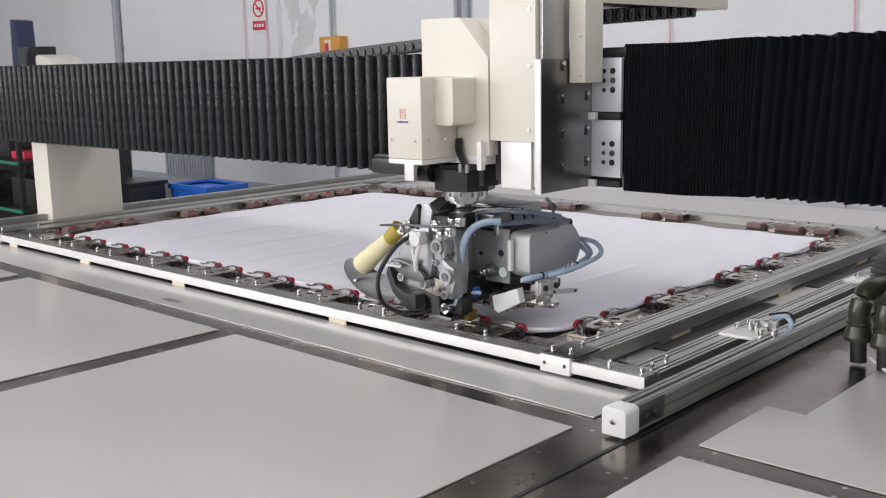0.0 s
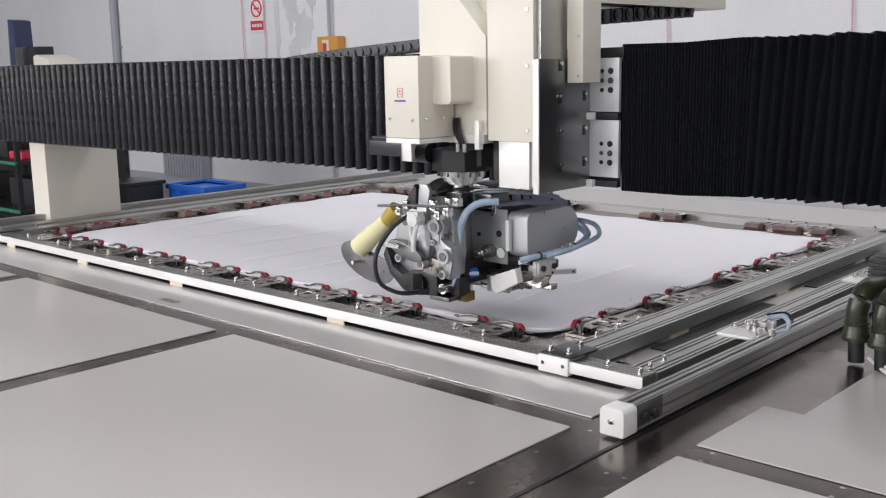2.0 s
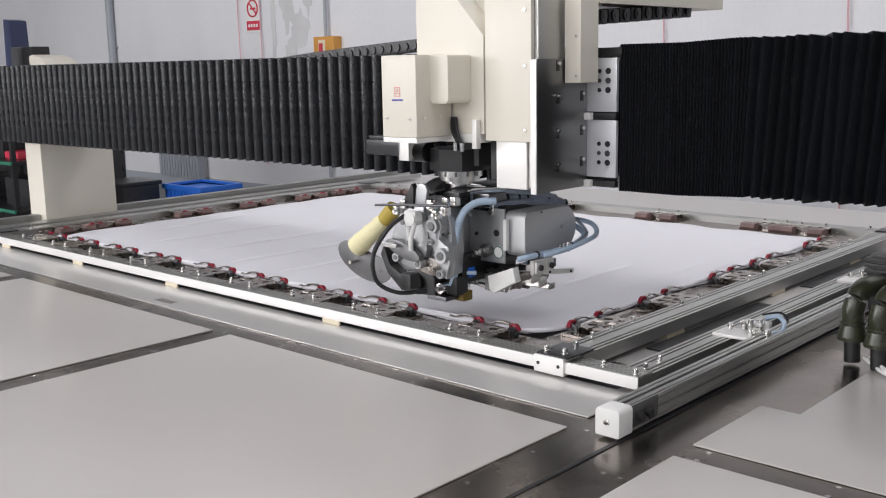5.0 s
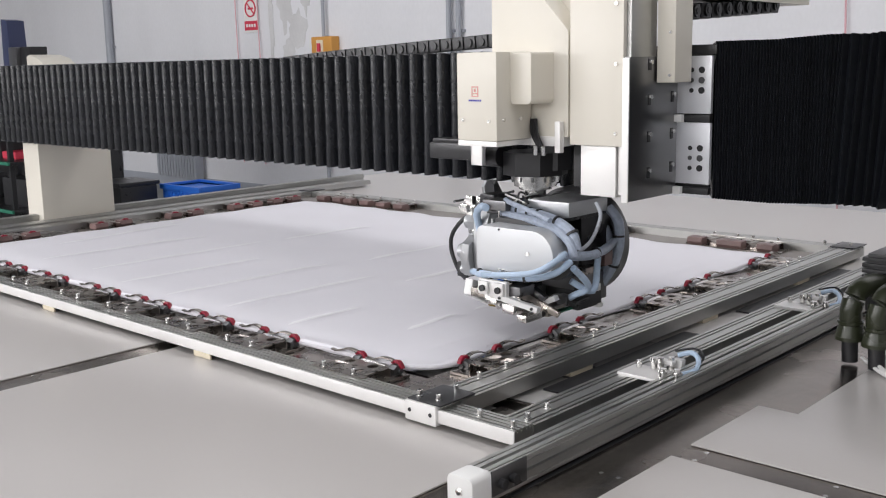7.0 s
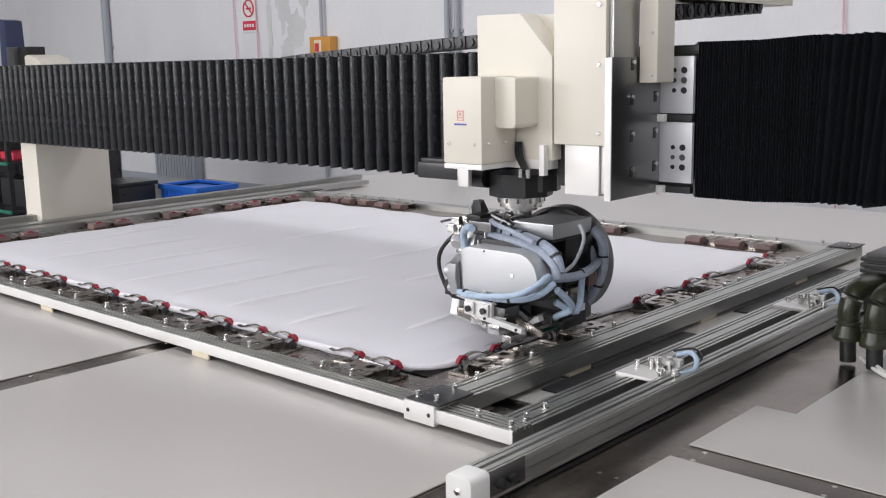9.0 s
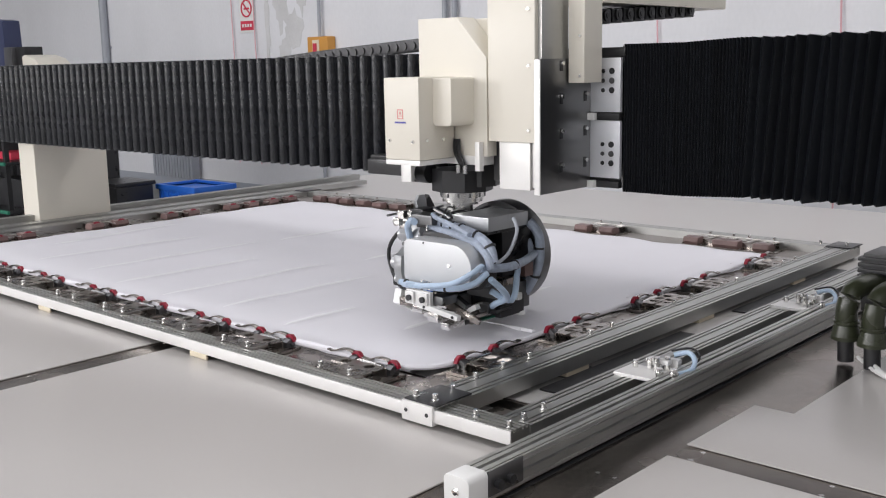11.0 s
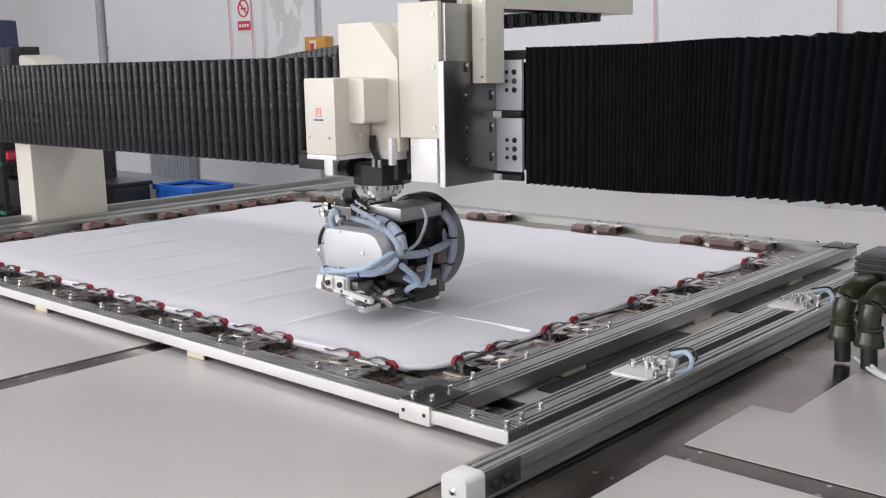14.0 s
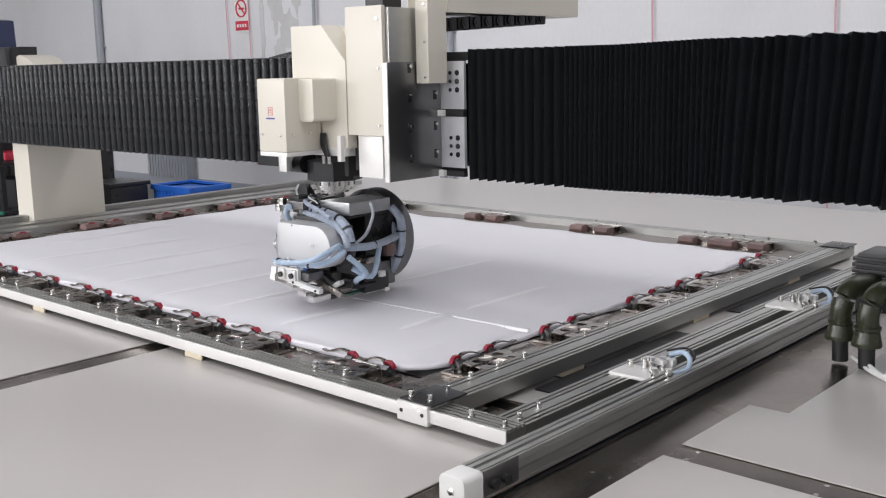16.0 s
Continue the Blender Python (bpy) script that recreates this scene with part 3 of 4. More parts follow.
def cloth():
    """White cloth stretched in the frame, with faint folds and seams, its hem rolled round a rod."""
    f = thing("white_cloth", "smooth white cloth stretched flat with faint stitched seams", "cloth")
    bm = B()
    nx, ny = 420, 70
    x0, x1, y0, y1 = -4.63, -1.69, 2.262, 4.34
    vs = []
    for j in range(ny + 1):
        for i in range(nx + 1):
            u, v = i / nx, j / ny
            x, y = x0 + (x1 - x0) * u, y0 + (y1 - y0) * v
            e = min(u, 1 - u, v, 1 - v)
            # rounded corners
            ox, oy = max(x0 + .14 - x, x - x1 + .14, 0), max(y0 + .14 - y, y - y1 + .14, 0)
            if ox and oy and math.hypot(ox, oy) > .14:
                k = .14 / math.hypot(ox, oy)
                x += ox * (1 - k) * (1 if u < .5 else -1)
                y += oy * (1 - k) * (1 if v < .5 else -1)
            # scalloped edge between the clamps
            if v < .02 or v > .98:
                y += (.012 * math.sin(x * 19) + .01) * (1 if v < .5 else -1)
            if u < .02 or u > .98:
                x += (.012 * math.sin(y * 17) + .01) * (1 if u < .5 else -1)
            z = cloth_z(x, y) - .012 * max(0, .05 - e) / .05
            vs.append(bm.verts.new((x, y, z)))
    for j in range(ny):
        for i in range(nx):
            a = j * (nx + 1) + i
            bm.faces.new((vs[a], vs[a + 1], vs[a + nx + 2], vs[a + nx + 1]))
    r = bmesh.ops.extrude_face_region(bm, geom=list(bm.faces))
    bmesh.ops.translate(bm, vec=(0, 0, -.003), verts=[g for g in r["geom"] if isinstance(g, bmesh.types.BMVert)])
    bmesh.ops.recalc_face_normals(bm, faces=list(bm.faces))
    part("sheet", bm, M_FABRIC, f)
    for x0, ya, yb, lean in ROWS:
        n = max(6, int((yb - ya) / .03))
        bm = B()
        last = None
        for k in range(n + 1):
            g = k / n
            x, y = x0 + lean * g, ya + (yb - ya) * g
            w = .0055 * min(1, 6 * g + .2, 6.2 - 6 * g) * (1 + .5 * noise.noise((x0, y * 9, 2)))
            z = cloth_z(x, y)
            row = [bm.verts.new((x - 2.2 * w, y, z + .0002)), bm.verts.new((x - w, y, z + .0011)), bm.verts.new((x + w, y, z + .0011)), bm.verts.new((x + 2.2 * w, y, z + .0002))]
            for i in range(3):
                if last:
                    bm.faces.new((last[i], last[i + 1], row[i + 1], row[i]))
            last = row
        part("stitched_seam", bm, M_LIT_SEAM, f)
    for p, q in (((-4.55, 2.252), (-1.79, 2.252)),):
        bm = B()
        n = 24
        tube(bm, [(p[0] + (q[0] - p[0]) * k / n, p[1] + (q[1] - p[1]) * k / n, .888 + .003 * math.sin(k * 2.1)) for k in range(n + 1)], .0105, 8)
        part("rolled_hem", bm, M_FABRIC, f)
    bm = B()
    tube(bm, [(-1.80, 2.252, .888), (-1.755, 2.277, .887), (-1.715, 2.318, .886), (-1.697, 2.37, .887)] + [(-1.694 + .004 * math.sin(k * 1.9), 2.44 + .06 * k, .887) for k in range(30)], .0075, 8)
    part("rolled_hem", bm, M_FABRIC, f)
    return f


# ---- gantry ----
def gantry():
    g = thing("gantry_beam", "steel gantry beam hidden behind black bellows", "gantry")
    bm = B()
    span(bm, -5.75, .2, 2.46, 2.70, 1.33, 1.655, .01)
    part("beam", bm, M_BLKMETAL, g)
    for x0, x1, y0, y1 in ((-5.27, -5.10, 2.47, 2.88), (.22, .42, 2.45, 2.86)):
        bm = B()
        span(bm, x0, x1, y0, y1, .0, 1.296, .006)
        part("post", bm, M_CREAM, g, "cream enamelled steel post")
    bm = B()
    span(bm, -5.8, -5.6, 2.42, 2.74, 1.30, 1.69, .006)
    part("end_box", bm, M_BLKMETAL, g)
    return g


def fold_mesh(name, w, depth, material, lip, power, z0=1.303, z1=1.682):
    """One pleat of a bellows, a closed ridge round the beam."""
    bm = B()
    n = 4
    xs = [w * k / n for k in range(-n, n + 1)]
    front = [(x, 2.405 + depth * abs(x / w) ** power, lip * (1 - abs(x / w) ** power)) for x in xs]
    loop = front + [(x, 2.76, 0) for x, _, _ in reversed(front)]
    lo = [bm.verts.new((x, y, z0 - e)) for x, y, e in loop]
    hi = [bm.verts.new((x, y, z1 + e)) for x, y, e in loop]
    k = len(loop)
    for i in range(k):
        j = (i + 1) % k
        bm.faces.new((lo[i], lo[j], hi[j], hi[i]))
    m = len(front)
    for q in range(m - 1):
        a, b = q, q + 1
        c, d = k - 2 - q, k - 1 - q
        bm.faces.new((hi[a], hi[b], hi[c], hi[d]))
        bm.faces.new((lo[b], lo[a], lo[d], lo[c]))
    bmesh.ops.recalc_face_normals(bm, faces=list(bm.faces))
    return finish(bm, name, material, 50)


NL, NR = 64, 70


def left_fold(i, c):
    a, b = -5.55, -2.02 + c
    return a + (b - a) * (i / (NL - 1))


def right_fold(i, c):
    """Place of pleat i of the right-hand bellows when the carriage has gone c."""
    def at(start, wide, mid, n1=10, n2=40, end=-.30):
        if i <= n1:
            return start + wide * i
        x1 = start + wide * n1
        if i <= n2:
            return x1 + mid * (i - n1)
        x2 = x1 + mid * (n2 - n1)
        return x2 + (end - x2) * (i - n2) / (NR - n2)
    lo, me, hi = at(-2.05, .036, .0165), at(-1.545, .0093, .0093), at(-1.25, .0078, .0078)
    if c < 0:
        f = -c / .507
        return me + (lo - me) * f
    f = c / .294
    return me + (hi - me) * f


def bellows(name, n, w, depth, material, lip, power, label):
    b = thing(name, label, "bellows")
    me = fold_mesh("fold", w, depth, material, lip, power, 1.303, 1.682 if name[0] == "l" else 1.690)
    rnd = random.Random(4)
    out = []
    for i in range(n):
        ob = new("fold", me)
        ob.parent = b
        ob["tilt"] = rnd.uniform(-.5, .5)
        out.append(ob)
    return b, out


# ---- carriage on the gantry ----
AX, AY = -2.010, 2.262  # head axis at the start


def carriage():
    c = thing("gantry_carriage", "carriage with steel plate and cream column cover", "carriage")
    bm = B()
    span(bm, -1.655, -1.640, 2.152, 2.385, 1.306, 1.662, .0015)
    pl = part("side_plate", bm, M_PLATE, c, "dark satin steel side plate")
    # the edge's highlight is painted as a pale strip along the plate
    bm = B()
    span(bm, -1.657, -1.6385, 2.147, 2.1515, 1.305, 1.660, .001)
    part("lit_plate_edge", bm, M_ALUW, pl, "plate edge, coloured brighter as lit")
    for y, z in ((2.245, 1.643), (2.245, 1.556), (2.245, 1.463), (2.245, 1.372), (2.358, 1.560), (2.358, 1.465), (2.358, 1.378)):
        bm = B()
        span(bm, -1.641, -1.6385, y - .007, y + .007, z - .014, z + .014, .001)
        part("slot", bm, M_BLACK, pl)
        bm = B()
        rod(bm, (-1.6395, y, z + .006), (-1.632, y, z + .006), .0055, 10)
        part("slot_screw", bm, M_CHROME, pl)
    for z0, z1 in ((1.515, 1.662), (1.333, 1.492)):
        bm = B()
        span(bm, -1.80, -1.545, 2.386, 2.398, z0, z1, .0015)
        sp = part("bearing_plate", bm, M_BEAR, c, "bright aluminium bearing plate with bolts")
        for k in range(3):
            for x in (-1.572, -1.60):
                bm = B()
                z = (z0 + z1) / 2 + (-1 + k) * .026 + (.012 if z0 > 1.5 else -.012)
                rod(bm, (x, 2.387, z), (x, 2.384, z), .0085 if x > -1.59 else .006, 12)
                part("bolt", bm, M_BLACK if k != 1 else M_DKSTEEL, sp)
    for z in (1.503, 1.315):
        bm = B()
        span(bm, -1.80, -1.545, 2.382, 2.40, z - .009, z + .009, .002)
        part("seal_bar", bm, M_BLACK, c)
        bm = B()
        span(bm, -1.64, -1.618, 2.368, 2.384, z - .010, z + .010, .002)
        part("end_tab", bm, M_WHITE, c)
    bm = B()
    span(bm, -1.81, -1.54, 2.40, 2.80, 1.665, 1.69, .003)
    span(bm, -1.80, -1.55, 2.3985, 2.404, 1.32, 1.665)
    part("saddle", bm, M_BLKMETAL, c)
    # column and its cover
    bm = B()
    span(bm, -1.815, -1.657, 2.15, 2.165, 1.443, 1.828, .003)
    span(bm, -1.815, -1.80, 2.166, 2.29, 1.443, 1.828, .003)
    cv = part("column_cover", bm, M_CREAM, c, "cream enamelled column cover")
    for z in (1.79, 1.645, 1.475):
        bm = B()
        rod(bm, (-1.676, 2.151, z), (-1.676, 2.145, z), .006, 12, .004)
        part("cover_screw", bm, M_CHROME, cv)
    bm = B()
    span(bm, -1.799, -1.645, 2.166, 2.285, 1.445, 1.822, .002)
    part("column", bm, M_ALU, c, "grey aluminium column")
    bm = B()
    span(bm, -1.765, -1.69, 2.19, 2.27, 1.822, 1.86, .003)
    part("column_cap", bm, M_BLACK, c)
    bm = B()
    span(bm, -1.795, -1.69, 2.172, 2.20, 1.312, 1.443, .001)
    span(bm, -1.688, -1.662, 2.180, 2.20, 1.318, 1.443, .001)
    part("slide_guide", bm, M_ALUW, c, "white aluminium slide guide")
    bm = B()
    span(bm, -1.83, -1.80, 2.19, 2.23, 1.33, 1.443, .001)
    part("guide_stop", bm, M_BLACK, c)
    # cable cover and the duct behind
    bm = B()
    span(bm, -1.636, -1.585, 2.272, 2.356, 1.597, 1.872, .003)
    cc = part("cable_cover", bm, M_CREAM, c, "cream cable cover")
    for z in (1.83, 1.72, 1.615):
        bm = B()
        rod(bm, (-1.598, 2.273, z), (-1.598, 2.268, z), .005, 10, .0035)
        part("cover_screw", bm, M_CHROME, cc)
    bm = B()
    span(bm, -1.75, -1.58, 2.357, 3.05, 1.808, 1.812)
    span(bm, -1.584, -1.58, 2.357, 3.05, 1.8125, 1.87)
    span(bm, -1.75, -1.746, 2.357, 3.05, 1.8125, 1.87)
    part("cable_duct", bm, M_CREAM, c, "cream sheet metal cable duct")
    ch = B()
    for k in range(9):
        y = 2.37 + k * .058
        z = 1.775 + .0035 * k
        span(ch, -1.69, -1.60, y, y + .052, z - .022, z + .018, .006)
        rod(ch, (-1.60, y + .027, z), (-1.594, y + .027, z), .016, 14)
        rod(ch, (-1.594, y + .027, z), (-1.592, y + .027, z), .008, 10)
    part("drag_chain", ch, M_BLKMETAL, c, "black plastic drag chain")
    return c


def lift_unit():
    """The head's lifting unit: covers, turning motor and flange; z as it is when lowered."""
    u = thing("lift_unit", "cream lifting unit with motor cover and black drive", "lift unit")
    bm = B()
    span(bm, -2.067, -1.934, 2.0, 2.144, 1.394, 1.619, .006)
    bx = part("motor_cover", bm, M_CREAM, u, "cream enamelled motor cover with small badge")
    bm = B()
    span(bm, -2.066, -1.936, 2.001, 2.15, 1.380, 1.3935, .001)
    part("cover_base", bm, M_ALUW, bx, "white base plate")
    for x, z in ((-2.046, 1.447), (-1.958, 1.445)):
        bm = B()
        rod(bm, (x, 2.001, z), (x, 1.996, z), .0055, 12, .004)
        part("cover_screw", bm, M_CHROME, bx)
    for y in (2.028, 2.095):
        bm = B()
        rod(bm, (-1.935, y, 1.448), (-1.930, y, 1.448), .0055, 12, .004)
        part("cover_screw", bm, M_CHROME, bx)
    bm = B()
    for x0, x1, z0, z1 in ((-2.016, -2.0135, 1.507, 1.533), (-1.9965, -1.994, 1.507, 1.533), (-2.0135, -1.9965, 1.5305, 1.533), (-2.0135, -1.9965, 1.514, 1.516), (-2.0135, -1.9965, 1.507, 1.509), (-2.008, -2.003, 1.519, 1.527)):
        span(bm, x0, x1, 1.999, 2.0, z0, z1)
    part("badge", bm, M_BADGE, bx, "small faded red badge")
    for k in range(6):
        bm = B()
        span(bm, -2.026 + k * .0072, -2.0205 + k * .0072, 1.999, 2.0, 1.495, 1.4995)
        part("badge_bar", bm, M_LOGOB, bx)
    bm = B()
    prism(bm, rounded(-1.936, -1.866, 1.486, 1.617, .014, (1, 1, .5, 0)), "y", 2.055, 2.215, .006)
    part("bulge_cover", bm, M_CREAM, u)
    bm = B()
    prism(bm, [(-2.071, 1.40), (-1.82, 1.40), (-1.82, 1.668), (-1.925, 1.78), (-2.071, 1.78)], "y", 2.150, 2.225, .002)
    span(bm, -2.068, -1.822, 2.226, 2.29, 1.40, 1.777, .002)
    part("arm_cover", bm, M_CREAM, u, "cream arm cover with a cut corner")
    bm = B()
    span(bm, -1.99, -1.83, 2.145, 2.25, 1.375, 1.40, .002)
    span(bm, -1.848, -1.832, 2.13, 2.148, 1.36, 1.44, .001)
    part("mount_plate", bm, M_ALUW, u)
    # turning drive
    bm = B()
    rod(bm, (AX, AY, 1.284), (AX, AY, 1.348), .091, 8)
    rod(bm, (AX + .05, AY + .02, 1.30), (AX + .05, AY + .02, 1.372), .06, 8)
    dr = part("drive_housing", bm, M_BLACK, u, "black octagonal drive housing")
    for a in range(0, 360, 45):
        bm = B()
        p = (AX + .088 * math.cos(radians(a)), AY + .088 * math.sin(radians(a)))
        rod(bm, (p[0] * .995 + AX * .005, p[1] * .995 + AY * .005, 1.33), (p[0], p[1], 1.33), .006, 8)
        part("drive_screw", bm, M_CHROME, dr)
    bm = B()
    rod(bm, (AX, AY, 1.264), (AX, AY, 1.2835), .066, 32)
    rod(bm, (AX, AY, 1.252), (AX, AY, 1.264), .060, 32)
    rod(bm, (AX, AY, 1.243), (AX, AY, 1.252), .046, 32)
    fl = part("flange", bm, M_CHROME, u, "polished steel flange")
    for a in range(0, 360, 30):
        bm = B()
        x, y = AX + .0655 * math.cos(radians(a)), AY + .0655 * math.sin(radians(a))
        rod(bm, (x, y, 1.267), (x, y, 1.280), .0035, 8)
        part("flange_bolt", bm, M_DKSTEEL, fl)
    bm = B()
    rod(bm, (AX, AY, 1.19), (AX, AY, 1.243), .030, 20)
    part("shaft", bm, M_CHROME, u)
    bm = B()
    span(bm, -2.40, -2.16, 2.245, 2.31, 1.312, 1.36, .006)
    span(bm, -2.39, -2.20, 2.25, 2.305, 1.36, 1.372, .003)
    part("side_motor", bm, M_BLKMETAL, u, "black side motor")
    bm = B()
    span(bm, -2.125, -2.085, 2.12, 2.135, 1.315, 1.395, .002)
    span(bm, -2.125, -2.12, 2.12, 2.18, 1.315, 1.395, .001)
    part("bracket", bm, M_ALUW, u, "white bent bracket")
    bm = B()
    rod(bm, (-2.16, 2.20, 1.335), (-2.08, 2.20, 1.335), .03, 14)
    part("sensor", bm, M_BLACK, u)
    for k in range(3):
        bm = B()
        tube(bm, [(-1.93 + .006 * k, 2.142, 1.445), (-1.925 + .008 * k, 2.135, 1.41), (-1.905 + .006 * k, 2.135, 1.375), (-1.89, 2.14, 1.352)], .005, 6)
        part("cable", bm, M_BLACK, u)
    for x in (-1.905, -1.88):
        bm = B()
        rod(bm, (x, 2.125, 1.352), (x, 2.125, 1.375), .007, 10)
        part("terminal", bm, M_CHROME, u)
    return u


FOOT = [(-.148, .985), (-.241, 1.020), (-.251, .979), (-.172, .937), (-.155, .945)]


def sewing_head():
    """Turning sewing head round its axis (x = y = 0), z as it is when lowered."""
    h = thing("sewing_head", "turning sewing head with grey castings and blue hoses", "sewing head")
    # drum plate at the back
    cx, cz = .064, 1.090
    bm = B()
    rod(bm, (cx, .098, cz), (cx, .106, cz), .146, 48)
    part("drum_plate", bm, M_DKSTEEL, h, "dark steel drum plate")
    bm = B()
    n = 56
    prof = [(.155, .086), (.157, .140), (.152, .148), (.145, .144), (.145, .086)]
    rings = []
    for k in range(n):
        a = 2 * math.pi * k / n
        rings.append([bm.verts.new((cx + r * math.cos(a), y, cz + r * math.sin(a))) for r, y in prof])
    for k in range(n):
        p, q = rings[k], rings[(k + 1) % n]
        for i in range(len(prof)):
            j = (i + 1) % len(prof)
            bm.faces.new((p[i], p[j], q[j], q[i]))
    bmesh.ops.recalc_face_normals(bm, faces=list(bm.faces))
    part("drum_ring", bm, M_DKSTEEL, h, "dark steel drum ring")
    for a in (20, 75, 140, 200, 250, 310):
        bm = B()
        x, z = cx + .125 * math.cos(radians(a)), cz + .125 * math.sin(radians(a))
        rod(bm, (x, .096, z), (x, .099, z), .012, 14)
        part("drum_hole", bm, M_BLACK, h)

    def block(name, x0, x1, y0, y1, z0, z1, m, bev=.003, label=""):
        bm = B()
        span(bm, x0, x1, y0, y1, z0, z1, bev)
        return part(name, bm, m, h, label)

    def knob(name, p, q, r, m, parent=None):
        bm = B()
        rod(bm, p, q, r, 18)
        return part(name, bm, m, parent or h)

    # arm casting on the needle side
    before = set(h.children)
    bm = B()
    prism(bm, [(.157, 1.118), (.125, 1.175), (.065, 1.21), (.0, 1.212), (-.055, 1.18), (-.072, 1.14), (-.076, 1.06), (-.068, .99), (-.02, .972), (.04, .962), (.12, .975), (.168, 1.0), (.178, 1.06)], "x", -.125, -.072, .012)
    cs = part("arm_casting", bm, M_CAST, h, "grey cast aluminium arm")
    bm = B()
    prism(bm, [(.125, 1.10), (.098, 1.16), (.05, 1.192), (.012, 1.185), (.0, 1.15), (-.006, 1.10), (.004, 1.045), (.04, 1.0), (.10, 1.005), (.138, 1.05)], "x", -.152, -.1255, .010)
    part("front_casting", bm, M_CAST, cs, "raised cast front")
    bm = B()
    prism(bm, [(-.012, 1.165), (-.045, 1.168), (-.066, 1.14), (-.052, 1.10), (-.072, 1.085), (-.090, 1.078), (-.094, 1.035), (-.080, .985), (-.060, .99), (-.055, 1.04), (-.03, 1.065), (-.012, 1.11)], "x", -.158, -.1255, .007)
    part("link_casting", bm, M_CAST, cs, "cast link with two bored ends")
    bm = B()
    prism(bm, [(.055, 1.0), (-.02, .985), (-.06, 1.0), (-.06, 1.03), (-.01, 1.04), (.05, 1.03)], "x", -.150, -.1255, .005)
    part("lower_casting", bm, M_BRKT, cs)
    bm = B()
    prism(bm, [(.077 + .068 * math.cos(radians(a)) + .012 * math.sin(radians(a)), 1.055 + .026 * math.sin(radians(a)) + .014 * math.cos(radians(a))) for a in range(0, 360, 20)], "x", -.176, -.158, .004)
    part("oval_guard", bm, M_DKSTEEL, h, "dark oval thread guard")
    for y, z, r in ((-.037, 1.136, .030), (-.070, 1.053, .030), (.075, 1.14, .024), (.02, 1.02, .020), (-.065, 1.0, .018), (.11, 1.03, .018), (.055, 1.08, .014), (-.03, 1.09, .012)):
        b = knob("boss", (-.172, y, z), (-.15, y, z), r * .72, M_CAST, cs)
        knob("bore", (-.1745, y, z), (-.1715, y, z), r * .42, M_DKSTEEL, b)
    for y, z in ((.14, 1.09), (.115, 1.15), (.03, 1.195), (-.06, 1.165), (-.065, 1.115), (.15, 1.02), (.0, .985), (.09, 1.185)):
        knob("casting_screw", (-.131, y, z), (-.124, y, z), .006, M_CHROME, cs)
    bm = B()
    tube(bm, [(-.19, .008, 1.145), (-.192, .018, 1.115), (-.19, .026, 1.085), (-.186, .03, 1.062)], .007, 8)
    tube(bm, [(-.19, .036, 1.145), (-.192, .034, 1.115), (-.19, .030, 1.09), (-.186, .03, 1.062)], .0055, 8)
    rod(bm, (-.20, .022, 1.155), (-.165, .022, 1.155), .020, 20)
    prism(bm, [(.002, 1.150), (.044, 1.150), (.046, 1.176), (.002, 1.178)], "x", -.196, -.17, .004)
    part("take_up_lever", bm, M_WHITE, h, "white take-up lever")
    bm = B()
    rod(bm, (-.205, .135, 1.072), (-.19, .085, 1.068), .006, 10)
    rod(bm, (-.19, .11, 1.07), (-.155, .11, 1.07), .009, 12)
    part("tension_pin", bm, M_CHROME, h)
    bm = B()
    prism(bm, [(.048, 1.175), (.010, 1.172), (-.004, 1.235), (.008, 1.252), (.032, 1.252), (.040, 1.235)], "x", -.150, -.138, .003)
    part("thread_guide_arm", bm, M_CAST, h, "grey upright thread guide arm")
    bm = B()
    prism(bm, [(.058, 1.178), (.048, 1.176), (.044, 1.236), (.052, 1.25), (.085, 1.20)], "x", -.156, -.137, .002)
    part("guide_shield", bm, M_BLACK, h)
    bm = B()
    prism(bm, [(.158, .975), (.185, 1.03), (.172, 1.06), (.145, 1.0), (.09, .972), (.035, .968), (.033, .925), (.10, .93)], "x", -.160, -.09, .006)
    part("lower_shell", bm, M_BLACK, h, "glossy black lower shell")
    for p, q in (((-.2, .16, 1.185), (-.14, .03, 1.19)), ((-.19, .10, 1.19), (-.15, -.06, 1.195)), ((-.2, .02, 1.195), (-.17, -.10, 1.20)), ((-.16, .08, 1.20), (-.05, .02, 1.225))):
        knob("guide_rod", p, q, .0035, M_DKSTEEL)
    for x, y, z in ((-.15, .085, 1.188), (-.145, -.015, 1.196), (-.15, -.075, 1.18), (-.12, -.085, 1.205), (-.11, -.045, 1.20), (-.10, .03, 1.205), (-.155, -.045, 1.168), (-.14, .125, 1.165), (-.155, -.03, 1.19)):
        bm = B()
        span(bm, x - .012, x + .012, y - .009, y + .009, z - .012, z + .012, .002)
        rod(bm, (x - .02, y, z), (x + .01, y, z), .0055, 8)
        part("guide_block", bm, M_CHROME, h)
    bm = B()
    prism(bm, [(-.158, 1.075), (-.165, 1.13), (-.145, 1.178), (-.11, 1.19), (-.082, 1.17), (-.078, 1.09), (-.082, 1.0), (-.10, .985), (-.125, .985), (-.115, 1.04)], "y", -.048, -.022, .007)
    sc = part("side_casting", bm, M_CAST, h, "grey cast side wall with bored bosses")
    for x, z, r in ((-.115, 1.145, .018), (-.10, 1.065, .015), (-.145, 1.11, .010), (-.10, 1.01, .012), (-.095, 1.105, .006)):
        b = knob("boss", (x, -.058, z), (x, -.047, z), r, M_CAST, sc)
